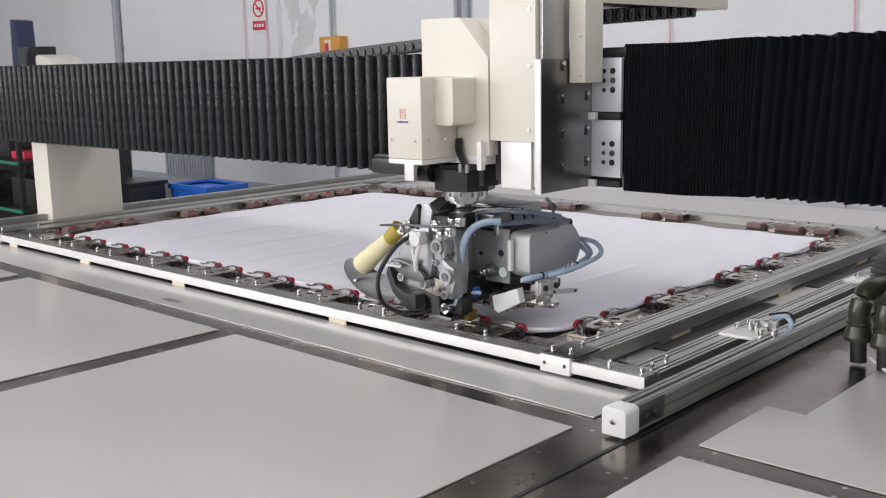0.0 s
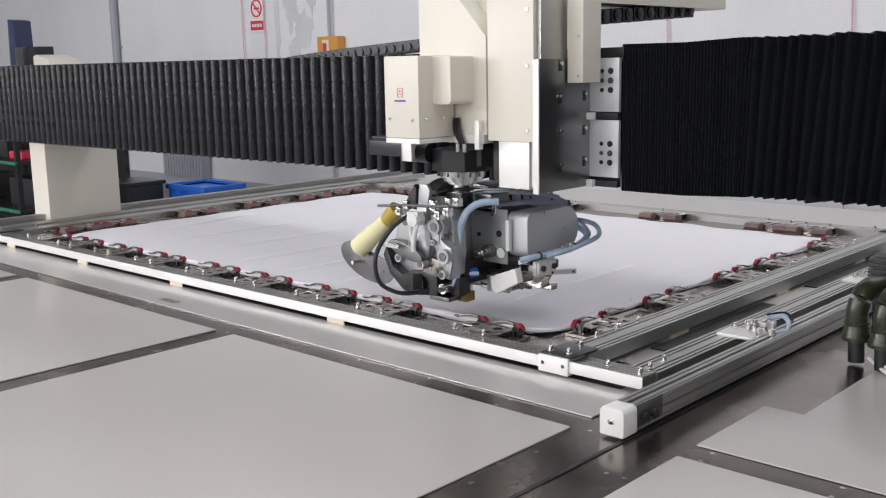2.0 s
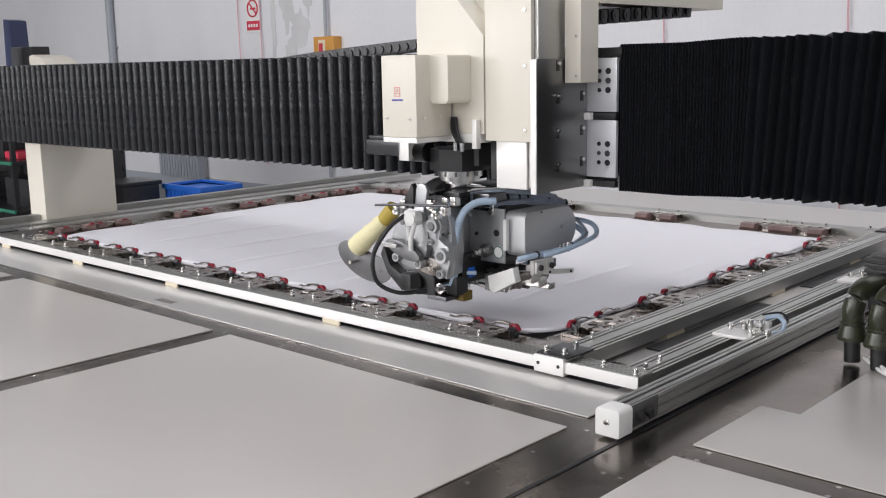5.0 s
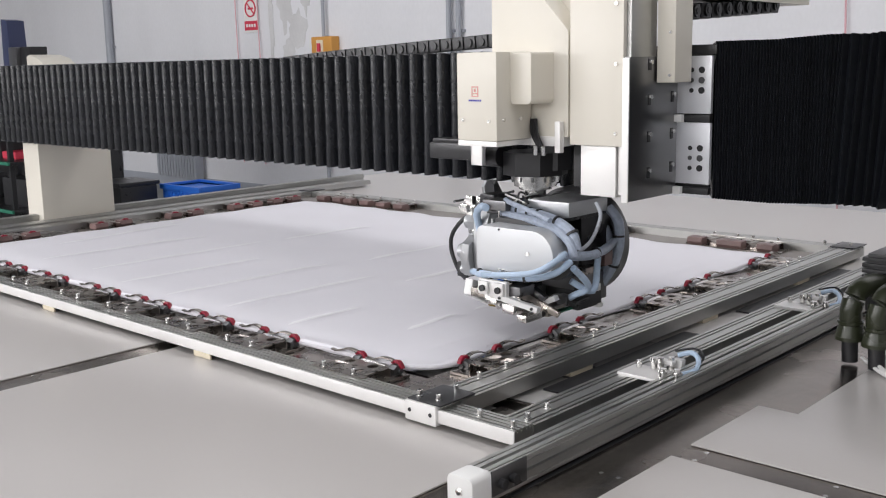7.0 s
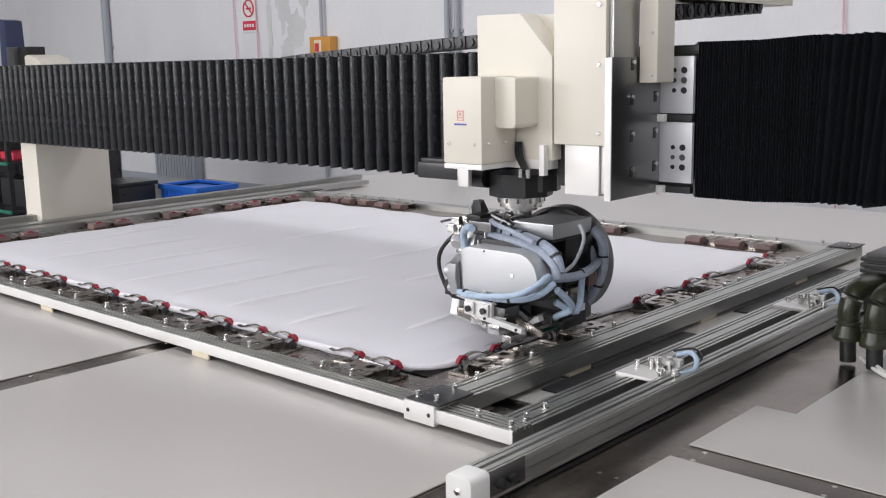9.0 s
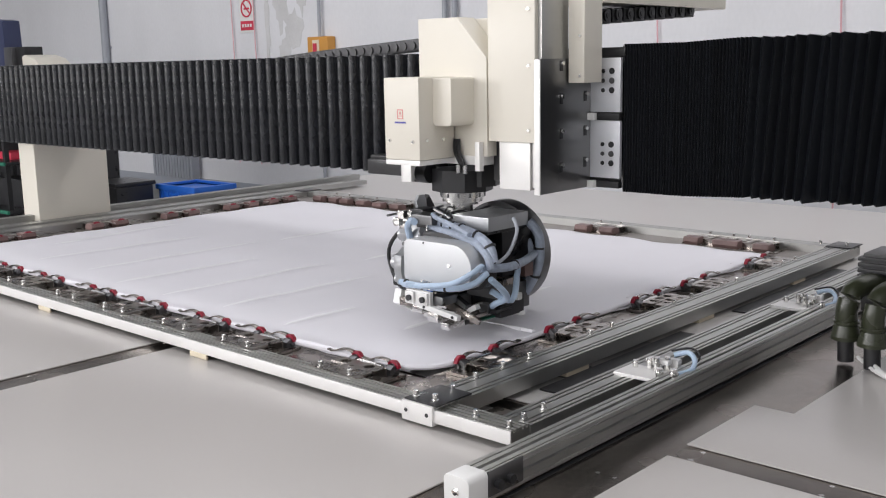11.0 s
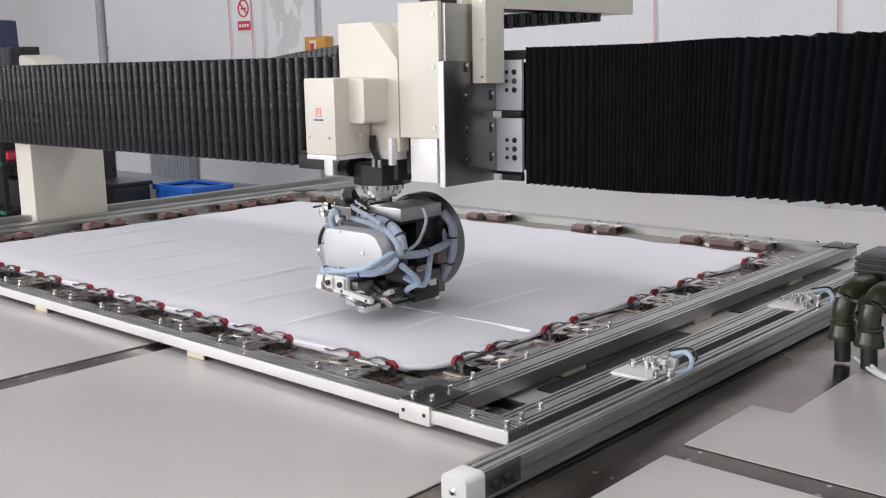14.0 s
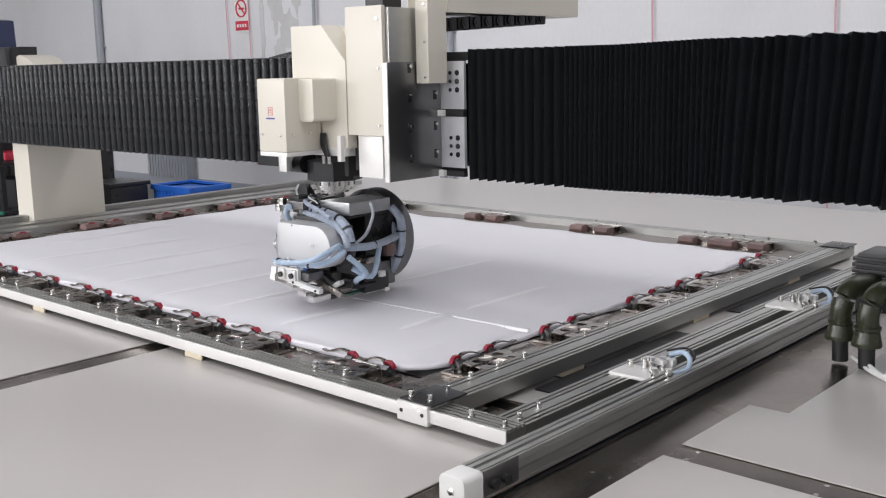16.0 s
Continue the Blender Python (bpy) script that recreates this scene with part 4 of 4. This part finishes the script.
        knob("bore", (x, -.0605, z), (x, -.0575, z), r * .55, M_DKSTEEL, b)
    # the whole casting stands well forward of the axis
    for ob in set(h.children) - before:
        ob.location = (-.026, -.024, .005)
    block("neck_casting", -.126, .0, -.045, .06, 1.02, 1.18, M_CAST, .01)
    # lower works
    bm = B()
    prism(bm, [(.07, .955), (.02, .925), (-.04, .93), (-.04, .985), (.01, 1.0), (.07, .995)], "x", -.165, -.08, .008)
    part("hook_case", bm, M_BLACK, h, "black lower hook case")
    knob("hook_cap", (-.18, .03, .962), (-.164, .03, .962), .028, M_BLKMETAL)
    knob("looper_cap", (-.16, -.055, .953), (-.12, -.055, .953), .016, M_CHROME)
    knob("looper_pin", (-.172, -.055, .953), (-.159, -.055, .953), .008, M_DKSTEEL)
    block("looper_bar", -.155, -.07, -.075, .0, .915, .928, M_DKSTEEL)
    block("looper_block", -.13, -.08, -.095, -.055, .93, .985, M_BLKMETAL, .005)
    bm = B()
    rod(bm, (0, 0, .897), (0, 0, 1.0), .005, 10)
    rod(bm, (0, 0, .93), (0, 0, 1.0), .012, 12)
    part("needle_bar", bm, M_CHROME, h)
    block("presser_foot", -.03, .02, -.022, .018, .8935, .899, M_CHROME, .002)
    block("foot_shank", -.015, .005, -.03, -.015, .8992, .96, M_CHROME, .002)
    block("amber_guard", -.10, -.06, -.095, -.055, .908, .938, M_AMBER, .005, "dark amber plastic guard")
    block("blue_valve", -.075, -.045, -.095, -.065, .975, 1.005, M_BLUE, .006, "small blue air valve")
    knob("valve_stem", (-.08, -.08, .99), (-.06, -.11, .99), .006, M_TUBE)
    block("throat_block", -.10, .06, -.09, .06, .96, 1.04, M_BLKMETAL, .006)
    # flat side plate with hole and knob
    bm = B()
    prism(bm, [(-.035, 1.018), (-.180, 1.018), (-.180, 1.178), (-.125, 1.178), (-.12, 1.166), (-.03, 1.17), (-.023, 1.068)], "x", -.014, -.008, .002)
    pl = part("side_plate", bm, M_CAST, h, "grey flat side plate")
    for y, z, r, m, d in ((-.150, 1.106, .010, M_BLACK, .001), (-.120, 1.053, .020, M_DKSTEEL, .020), (-.120, 1.053, .010, M_CHROME, .034), (-.135, 1.166, .008, M_CHROME, .012), (-.075, 1.098, .006, M_BLACK, .004), (-.100, 1.046, .010, M_CHROME, .045), (-.070, 1.033, .006, M_CHROME, .006), (-.055, 1.153, .006, M_CHROME, .006)):
        knob("plate_fitting", (-.015 - d, y, z), (-.013, y, z), r, m, pl)
    st = knob("sticker", (-.0165, -.158, 1.050), (-.014, -.158, 1.050), .018, M_WHITE, pl)
    bm = B()
    for k in range(20):
        a, b = 2 * math.pi * k / 20, 2 * math.pi * (k + 1) / 20
        rod(bm, (-.0168, -.158 + .017 * math.cos(a), 1.050 + .017 * math.sin(a)), (-.0168, -.158 + .017 * math.cos(b), 1.050 + .017 * math.sin(b)), .0012, 5)
    part("sticker_rim", bm, M_GREEN, st)
    knob("pin", (-.017, -.140, 1.166), (-.017, -.140, 1.203), .004, M_CHROME, pl)
    # head core and motor cover
    block("head_core", .0, .12, -.165, .09, 1.03, 1.185, M_BLKMETAL, .01, "black head core")
    out = [(-.008 + .03 * (1 - math.cos(radians(a))), 1.070 - .03 * math.sin(radians(a))) for a in range(0, 91, 15)] + [(.178, 1.040)] + [(.178 + .066 * math.cos(radians(a)), 1.106 + .066 * math.sin(radians(a))) for a in range(-75, 91, 15)] + [(-.008 + .022 * (1 - math.sin(radians(a))), 1.150 + .022 * math.cos(radians(a))) for a in range(0, 91, 15)]
    bm = B()
    prism(bm, out, "y", -.250, -.176, .006)
    cv = part("motor_cover", bm, M_LAMI, h, "white rounded motor cover")
    knob("cover_screw", (.165, -.2535, 1.112), (.165, -.249, 1.112), .005, M_CHROME, cv)
    knob("cover_screw", (.07, -.252, 1.166), (.07, -.249, 1.166), .0025, M_BLACK, cv)
    bm = B()
    prism(bm, [(x + (.012 if x > .1 else -.003), z + (.011 if z > 1.1 else -.006)) for x, z in out], "y", -.175, -.152, .003)
    part("cover_gasket", bm, M_BLACK, h, "black cover edge")
    block("white_strip", -.026, -.012, -.196, -.1835, 1.06, 1.15, M_WHITE, .002)
    # top box over a black plate
    block("top_box", .070, .206, -.130, .05, 1.192, 1.232, M_CAST, .003, "grey sheet metal box")
    block("top_plate", -.07, .20, -.13, .09, 1.182, 1.1915, M_BLKMETAL)
    block("valve", -.06, .02, -.16, -.10, 1.198, 1.225, M_DKSTEEL)
    block("valve", -.12, -.07, -.10, -.04, 1.195, 1.23, M_BLKMETAL)
    # lower front: bracket, tilted bar, small blocks
    bm = B()
    span(bm, .012, .106, -.265, -.252, .990, 1.032, .003)
    for x in (.014, .066):
        span(bm, x + .002, x + .034, -.273, -.265, .994, 1.028, .003)
    br = part("front_bracket", bm, M_ALUW, h, "white front bracket with bolts")
    for x in (.033, .085):
        knob("bracket_bolt", (x, -.280, 1.010), (x, -.2725, 1.010), .0085, M_BLACK, br)
    block("bracket_arm", .09, .14, -.2515, -.19, .995, 1.02, M_DKSTEEL)
    block("bright_block", .02, .06, -.25, -.20, .962, .988, M_CHROME)
    block("bright_block", .12, .15, -.24, -.17, .925, .945, M_CHROME)
    block("bright_block", .07, .11, -.24, -.18, .94, .968, M_CHROME)
    block("cross_pin", -.01, .16, -.225, -.215, .968, .978, M_CHROME)
    block("clear_cup", .03, .065, -.255, -.22, .98, 1.015, M_ALUW, .012)
    bm = B()
    prism(bm, [(.065, .984), (.205, .966), (.208, .980), (.068, .999)], "y", -.268, -.252, .002)
    fb = part("foot_bar", bm, M_WHITE, h, "bright tilted foot bar")
    for x, z in ((.085, .989), (.19, .975)):
        knob("bar_screw", (x, -.271, z), (x, -.267, z), .004, M_BLACK, fb)
    block("link_block", .0, .05, -.14, -.09, .925, .975, M_CAST)
    block("link_block", .06, .10, -.14, -.08, .92, .95, M_BRKT)
    block("link_block", .03, .07, -.16, -.13, .95, .985, M_CHROME)
    block("spring_box", .10, .14, -.13, -.06, .918, .955, M_BRKT)
    block("brass_piece", .075, .095, -.16, -.13, .925, .955, M_BRKT)
    bm = B()
    prism(bm, [(.03, .985), (.20, .935), (.21, .95), (.04, 1.01)], "y", -.175, -.165, .002)
    part("guide_arm", bm, M_BRKT, h)
    bm = B()
    prism(bm, FOOT, "x", -.055, -.028, .003)
    part("foot_box", bm, M_WHITE, h, "small cream white box")
    block("solenoid", -.03, .02, -.25, -.215, .975, 1.0, M_BRKT, .004)
    for k in range(3):
        knob("air_fitting", (.12, -.280 - .014 * k, 1.045 + .005 * k), (.12, -.280 - .014 * k, 1.068 + .005 * k), .006, M_CHROME)
    # works on the drum side
    for x0, x1, y0, y1, z0, z1, m in ((.06, .19, -.06, .05, .93, .985, M_BLACK), (.08, .19, -.08, .02, .99, 1.03, M_DKSTEEL), (.12, .19, -.05, .09, 1.05, 1.18, M_BLKMETAL), (.13, .18, .03, .09, .94, 1.02, M_DKSTEEL), (.02, .08, -.10, .0, .93, .99, M_CAST), (.155, .19, -.115, -.085, .955, .98, M_DKSTEEL), (.09, .13, .06, .095, .93, .96, M_BRKT), (.20, .225, .01, .05, 1.045, 1.085, M_BROWN), (.165, .215, -.075, -.02, 1.031, 1.05, M_BRKT)):
        block("inner_block", x0, x1, y0, y1, z0, z1, m, .004)
    block("green_board", .15, .17, -.13, -.06, .932, .936, M_GREEN, 0, "small green circuit board")
    block("white_connector", .19, .206, .0, .022, .975, .995, M_WHITE)
    block("white_connector", .17, .195, .03, .05, .922, .934, M_WHITE, .004)
    # screws, clips and nuts between the works
    rnd = random.Random(5)
    for k in range(34):
        x, y, z = rnd.uniform(.0, .20), rnd.uniform(-.16, .02), rnd.uniform(.925, .992)
        y -= .05 * (z > .95) * (x < .1)
        m = (M_CHROME, M_BLKMETAL, M_BRKT, M_WHITE, M_CHROME, M_DKSTEEL, M_BLACK)[k % 7]
        if k % 3:
            knob("screw", (x, y - .022, z), (x, y + .03, z), rnd.uniform(.004, .009), m)
        else:
            bm = B()
            a = rnd.uniform(-.5, .5)
            w, t = rnd.uniform(.012, .026), rnd.uniform(.003, .008)
            c, sn = math.cos(a), math.sin(a)
            prism(bm, [(x - w * c + t * sn, z - w * sn - t * c), (x + w * c + t * sn, z + w * sn - t * c), (x + w * c - t * sn, z + w * sn + t * c), (x - w * c - t * sn, z - w * sn + t * c)], "y", y - .03, y - .01, .001)
            part("link", bm, m, h)
    # black wire hoop and foot sensor
    bm = B()
    tube(bm, [(-.15, .06, 1.165), (-.225, .035, 1.158), (-.283, .027, 1.135), (-.335, .026, 1.085), (-.347, .026, 1.037), (-.326, .024, .985), (-.27, .0, .953), (-.19, -.03, .95)], .0065, 8)
    part("black_hoop", bm, M_BLACK, h, "black cable hoop")
    block("sensor", -.265, -.225, -.04, .0, .965, 1.01, M_BLACK, .005)
    # tubes and cable bundles
    runs = [([(-.04, -.17, 1.205), (-.082, -.135, 1.202), (-.120, -.115, 1.175), (-.125, -.092, 1.112), (-.125, -.087, 1.042), (-.122, -.078, .985), (-.12, -.056, .937)], .0105, M_TUBE),
            ([(-.07, -.03, 1.198), (-.02, -.10, 1.199), (.05, -.135, 1.20), (.124, -.148, 1.197), (.20, -.17, 1.187), (.258, -.189, 1.165), (.275, -.192, 1.125)], .0135, M_TUBE2),
            ([(-.06, -.05, 1.20), (-.01, -.125, 1.188), (.06, -.158, 1.186), (.13, -.17, 1.183), (.21, -.19, 1.17), (.262, -.205, 1.145), (.275, -.205, 1.11)], .0115, M_TUBE2),
            ([(-.03, -.02, 1.206), (-.01, -.12, 1.224), (.05, -.165, 1.222), (.12, -.185, 1.212), (.20, -.205, 1.195)], .007, M_TUBE2),
            ([(.265, -.23, 1.12), (.275, -.285, 1.11), (.24, -.325, 1.085), (.15, -.325, 1.068), (.08, -.315, 1.058), (.03, -.29, 1.05)], .0075, M_TUBE),
            ([(.275, -.22, 1.10), (.26, -.268, 1.075), (.18, -.278, 1.055), (.08, -.276, 1.05), (.0, -.266, 1.048), (-.03, -.24, 1.04)], .0085, M_TUBE),
            ([(.26, -.24, 1.12), (.25, -.285, 1.085), (.18, -.305, 1.07), (.11, -.315, 1.055)], .005, M_TUBE2),
            ([(.25, -.22, 1.11), (.265, -.12, 1.10), (.25, -.03, 1.10), (.22, .06, 1.105)], .012, M_TUBE2),
            ([(.27, -.20, 1.08), (.27, -.13, 1.02), (.22, -.12, .99), (.17, -.08, .965)], .009, M_TUBE),
            ([(.22, -.14, 1.03), (.255, -.09, 1.0), (.235, -.04, 1.06), (.225, -.02, 1.10)], .009, M_TUBE),
            ([(.27, -.10, 1.235), (.29, -.11, 1.20), (.275, -.13, 1.14), (.25, -.16, 1.11)], .005, M_PIPE),
            ([(.20, .06, 1.20), (.225, .075, 1.16), (.225, .08, 1.09), (.20, .085, 1.03), (.16, .085, .97), (.12, .08, .945)], .014, M_TUBE2),
            ([(.15, .07, 1.18), (.185, .08, 1.13), (.19, .085, 1.06), (.17, .085, .99)], .012, M_TUBE2),
            ([(.06, .085, 1.02), (.11, .09, 1.0), (.18, .085, 1.02)], .009, M_TUBE)]
    for p, r, m in runs:
        bm = B()
        tube(bm, p, r, 10)
        part("hose", bm, m, h, "pale blue air hose" if m == M_TUBE else "grey wrapped cable bundle")
    # black cable ties round the bundles
    for x, y, z, d, r in ((-.045, -.068, 1.199, (.6, -.8, 0), .016), (-.02, -.10, 1.199, (.8, -.7, 0), .016), (.015, -.12, 1.2, (1, -.5, 0), .016), (.05, -.135, 1.20, (1, -.35, 0), .016), (.09, -.143, 1.199, (1, -.2, 0), .016), (.124, -.148, 1.197, (1, -.2, 0), .016), (.20, -.17, 1.187, (1, -.3, -.2), .017), (.258, -.189, 1.165, (.6, -.1, -.8), .018), (.225, .078, 1.12, (0, 0, 1), .017), (.205, .085, 1.035, (.3, 0, 1), .017), (.15, .085, .965, (1, 0, .6), .017), (.18, -.278, 1.055, (1, 0, .1), .011), (.02, -.27, 1.05, (1, 0, 0), .011), (.258, -.08, 1.10, (0, 1, 0), .015)):
        bm = B()
        q = Vector(d).normalized()
        rod(bm, Vector((x, y, z)) - q * .003, Vector((x, y, z)) + q * .003, r, 14)
        part("cable_tie", bm, M_BLACK, h)
    for k in range(6):
        bm = B()
        a = k * 1.05
        tube(bm, [(.03 * math.cos(a), .03 * math.sin(a), 1.20), (.06 * math.cos(a) - .01, -.05 + .04 * math.sin(a), 1.232), (.03 + .012 * k, -.15, 1.225)], .003, 6)
        part("wire", bm, (M_DKSTEEL, M_WHITE, M_BLACK)[k % 3], h)
    # thread stand
    bm = B()
    ca, sa = math.cos(radians(16)), math.sin(radians(16))
    out = []
    for k in range(28):
        a = 2 * math.pi * k / 28
        u, v = .124 * math.cos(a), min(.040, .056 * math.sin(a))
        out.append((.333 + u * ca - v * sa, .978 + u * sa + v * ca))
    prism(bm, out, "x", -.096, -.092, .0015)
    sp = part("spool_plate", bm, M_DKSTEEL, h, "grey spool plate")
    knob("spool_pin", (-.13, .362, .977), (-.09, .362, .977), .006, M_CHROME, sp)
    bm = B()
    prism(bm, [(.24, .95), (.09, .97), (.09, .99), (.24, .985)], "x", -.092, -.08, .002)
    part("spool_arm", bm, M_DKSTEEL, h)
    bm = B()
    for k in range(6):
        f, g = k / 6, (k + 1) / 6
        rod(bm, (-.112 + .007 * f, .345 - .122 * f, 1.026 + .096 * f), (-.112 + .007 * g, .345 - .122 * g, 1.026 + .096 * g), .034 - .010 * f + .002 * (k % 2), 24, .033 - .010 * g)
    part("thread_cone", bm, M_CONE, h, "cream cone of thread")
    bm = B()
    rod(bm, (-.105, .222, 1.123), (-.10, .182, 1.162), .024, 20, .027)
    part("cone_tip", bm, M_YELLOW, h, "amber cone tip")
    knob("cone_spindle", (-.10, .184, 1.16), (-.09, .11, 1.20), .004, M_DKSTEEL)
    return h


def drag_chain():
    """Drag chain lying on the gantry, lifting towards the carriage, link by link."""
    c = thing("drag_chain", "black plastic drag chain running above the gantry", "drag chain")
    bm = B()
    span(bm, -.024, .024, -.03, .03, -.02, .022, .005)
    rod(bm, (0, -.035, 0), (0, .035, 0), .014, 12)
    me = finish(bm, "link", M_BLKMETAL)
    out = []
    for i in range(26):
        ob = new("link", me)
        ob.parent = c
        out.append(ob)
    return out


def link_pose(i, c):
    f = i / 25
    x0, x1 = -3.22, -2.20 + c
    return pose(x0 + (x1 - x0) * f, 2.60, 1.668 + .066 * f ** .8 + .0, 0, -3.5, 0)


def conduits():
    """Cable fittings on a bracket beside the table's right-hand part."""
    j = thing("connector_box", "dark ribbed connector box with bent olive fittings", "connector box", at=(.055, .045, -.03))
    for k in range(5):
        bm = B()
        span(bm, -1.035, -.70, 2.70, 2.86, 1.075 + k * .016, 1.086 + k * .016, .002)
        part("fin", bm, M_BLACK, j)
    bm = B()
    span(bm, -1.025, -.70, 2.71, 2.85, 1.0, 1.16, .006)
    part("housing", bm, M_BLACK, j)
    bm = B()
    span(bm, -.96, -.90, 2.73, 2.83, 1.16, 1.20, .01)
    part("gland", bm, M_BLACK, j)
    bm = B()
    span(bm, -.80, -.72, 2.72, 2.84, T + .031, 1.0, .004)
    part("stand", bm, M_BLKMETAL, j)
    for dx, dy in ((-.035, -.10), (.045, -.13)):
        x, y = -.98 + dx, 2.70 + dy
        bm = B()
        tube(bm, [(x + .06, y + .13, 1.06), (x + .03, y + .08, 1.085), (x + .005, y + .02, 1.075), (x - .005, y, 1.03), (x - .005, y, .985)], .0285, 14)
        el = part("elbow", bm, M_OLIVE, j, "glossy olive elbow fitting")
        bm = B()
        rod(bm, (x - .005, y, .985), (x - .005, y, .955), .031, 16, .037)
        rod(bm, (x - .005, y, .955), (x - .005, y, .945), .038, 16)
        rod(bm, (x - .005, y, .99), (x - .005, y, .996), .034, 16)
        part("collar", bm, M_OLIVE, el)
        bm = B()
        rod(bm, (x - .005, y, .945), (x - .002, y, .885), .021, 14)
        part("sleeve", bm, M_BLACK, el)
    for x, y in ((-.985, 2.60), (-.94, 2.57)):
        bm = B()
        tube(bm, [(x, y, .9), (x + .02, y - .02, .897), (x + .09, y - .08, .887), (x + .22, y - .16, .887), (x + .5, y - .2, .887)], .005, 8)
        w = part("cable", bm, M_WHITE, j, "thin white cable")
        bm = B()
        rod(bm, (x + .07, y - .06, .892), (x + .11, y - .09, .888), .0075, 8)
        part("cable_label", bm, M_WHITE, w)


hall()
no_smoking_sign()
orange_box()
wall_stains()
background()
table()
FRAME = clamp_frame()
BRACKETS = [slide_bracket(2.575), slide_bracket(3.46)]
BEAMS = [side_beam(-1.184, 1), side_beam(-5.21, -1)]
CLOTH = cloth()
gantry()
LEFT_B, LF = bellows("left_bellows", NL, .031, .055, M_BELLOW, .007, 2.6, "black ribbed cloth bellows over the gantry beam")
RIGHT_B, RF = bellows("right_bellows", NR, .038, .05, M_BELLOW2, .008, 1.0, "dense black pleated bellows over the gantry beam")
bm = B()
prism(bm, [(-.009, .884), (.009, .884), (.003, .8917), (-.003, .8917)], "x", -.021, .021, .001)
SEAM_MESH = finish(bm, "seam_piece", M_LIT_SEAM)


def seam_y(i):
    return AY + .494 - .0016 * i


SEAM = [repeat("seam_piece", SEAM_MESH, CLOTH, pose(-1.745 - .042 * i, seam_y(i), 0)) for i in range(17)]
CARRIAGE = carriage()
LIFT = lift_unit()
HEAD = sewing_head()
CHAIN = drag_chain()
conduits()

# carriage travel, frame travel, lift and turn of the head
TRAVEL = [(0, 0), (4.2, 0), (5.0, .004), (5.7, .07), (6.3, .196), (6.5, .254), (6.7, .286), (7.0, .293), (8.3, .294), (8.6, .285), (9.0, .248),
          (10.0, .141), (11.5, -.019), (12.0, -.074), (12.5, -.127), (13.0, -.188), (13.5, -.239), (14.0, -.292), (14.5, -.342), (15.0, -.398), (15.5, -.453), (16.0, -.507)]
FEED = [(0, 0), (4.2, 0), (5.0, -.004), (5.7, -.10), (6.3, -.325), (6.5, -.418), (6.7, -.462), (7.0, -.478), (8.0, -.478), (16.0, -.478)]
RAISE = [(0, 0), (1.05, 0), (1.2, .02), (1.4, .05), (1.6, .058), (4.2, .058), (5.5, .062), (7.0, .062), (7.2, .05), (7.4, .014), (7.6, .002), (8.0, 0), (16.0, 0)]
TURN = [(0, 90), (5.5, 90), (5.7, 84), (5.9, 71), (6.1, 51.5), (6.3, 31), (6.4, 20.5), (6.5, 10), (6.6, 3), (6.7, .4), (6.8, 0), (8, 0), (16, 0)]


def value(rows, t):
    for (a, x), (b, y) in zip(rows, rows[1:]):
        if t <= b:
            return x + (y - x) * (t - a) / (b - a)
    return rows[-1][1]


def motions():
    walk(CARRIAGE, [(t, pose(c, 0, 0)) for t, c in TRAVEL])
    times = sorted({t for rows in (TRAVEL, RAISE, TURN) for t, _ in rows})
    walk(LIFT, [(t, pose(value(TRAVEL, t), 0, value(RAISE, t))) for t in times])
    walk(HEAD, [(t, pose(AX + value(TRAVEL, t), AY, value(RAISE, t), 0, 0, value(TURN, t))) for t in times])
    for ob in [FRAME, CLOTH] + BRACKETS + BEAMS:
        walk(ob, [(t, pose(0, d, 0)) for t, d in FEED])
    # the sewn seam rises out of the cloth behind the needle
    for i, ob in enumerate(SEAM):
        t = 9.0 + .40 * i
        up, down = pose(-1.745 - .042 * i, seam_y(i), 0), pose(-1.745 - .042 * i, seam_y(i), -.012)
        walk(ob, [(0, down), (t, down), (t + .3, up)] + ([(16.0, up)] if t < 15.6 else []))
    for i, ob in enumerate(LF):
        walk(ob, [(t, pose(left_fold(i, c) - 1.49 * math.sin(radians(ob["tilt"])), 0, 0, 0, ob["tilt"], 0)) for t, c in TRAVEL])
    for i, ob in enumerate(RF):
        lean = ob["tilt"] * .5 + (4.0 + 5 * ob["tilt"]) * min(1, max(0, (i - 36) / 8))
        rise = .014 * min(1, max(0, (i - 20) / 30))
        walk(ob, [(t, pose(right_fold(i, c) - 1.49 * math.sin(radians(lean)), 0, rise, 0, lean, 0)) for t, c in TRAVEL])
    for i, ob in enumerate(CHAIN):
        walk(ob, [(t, link_pose(i, c)) for t, c in TRAVEL])


motions()
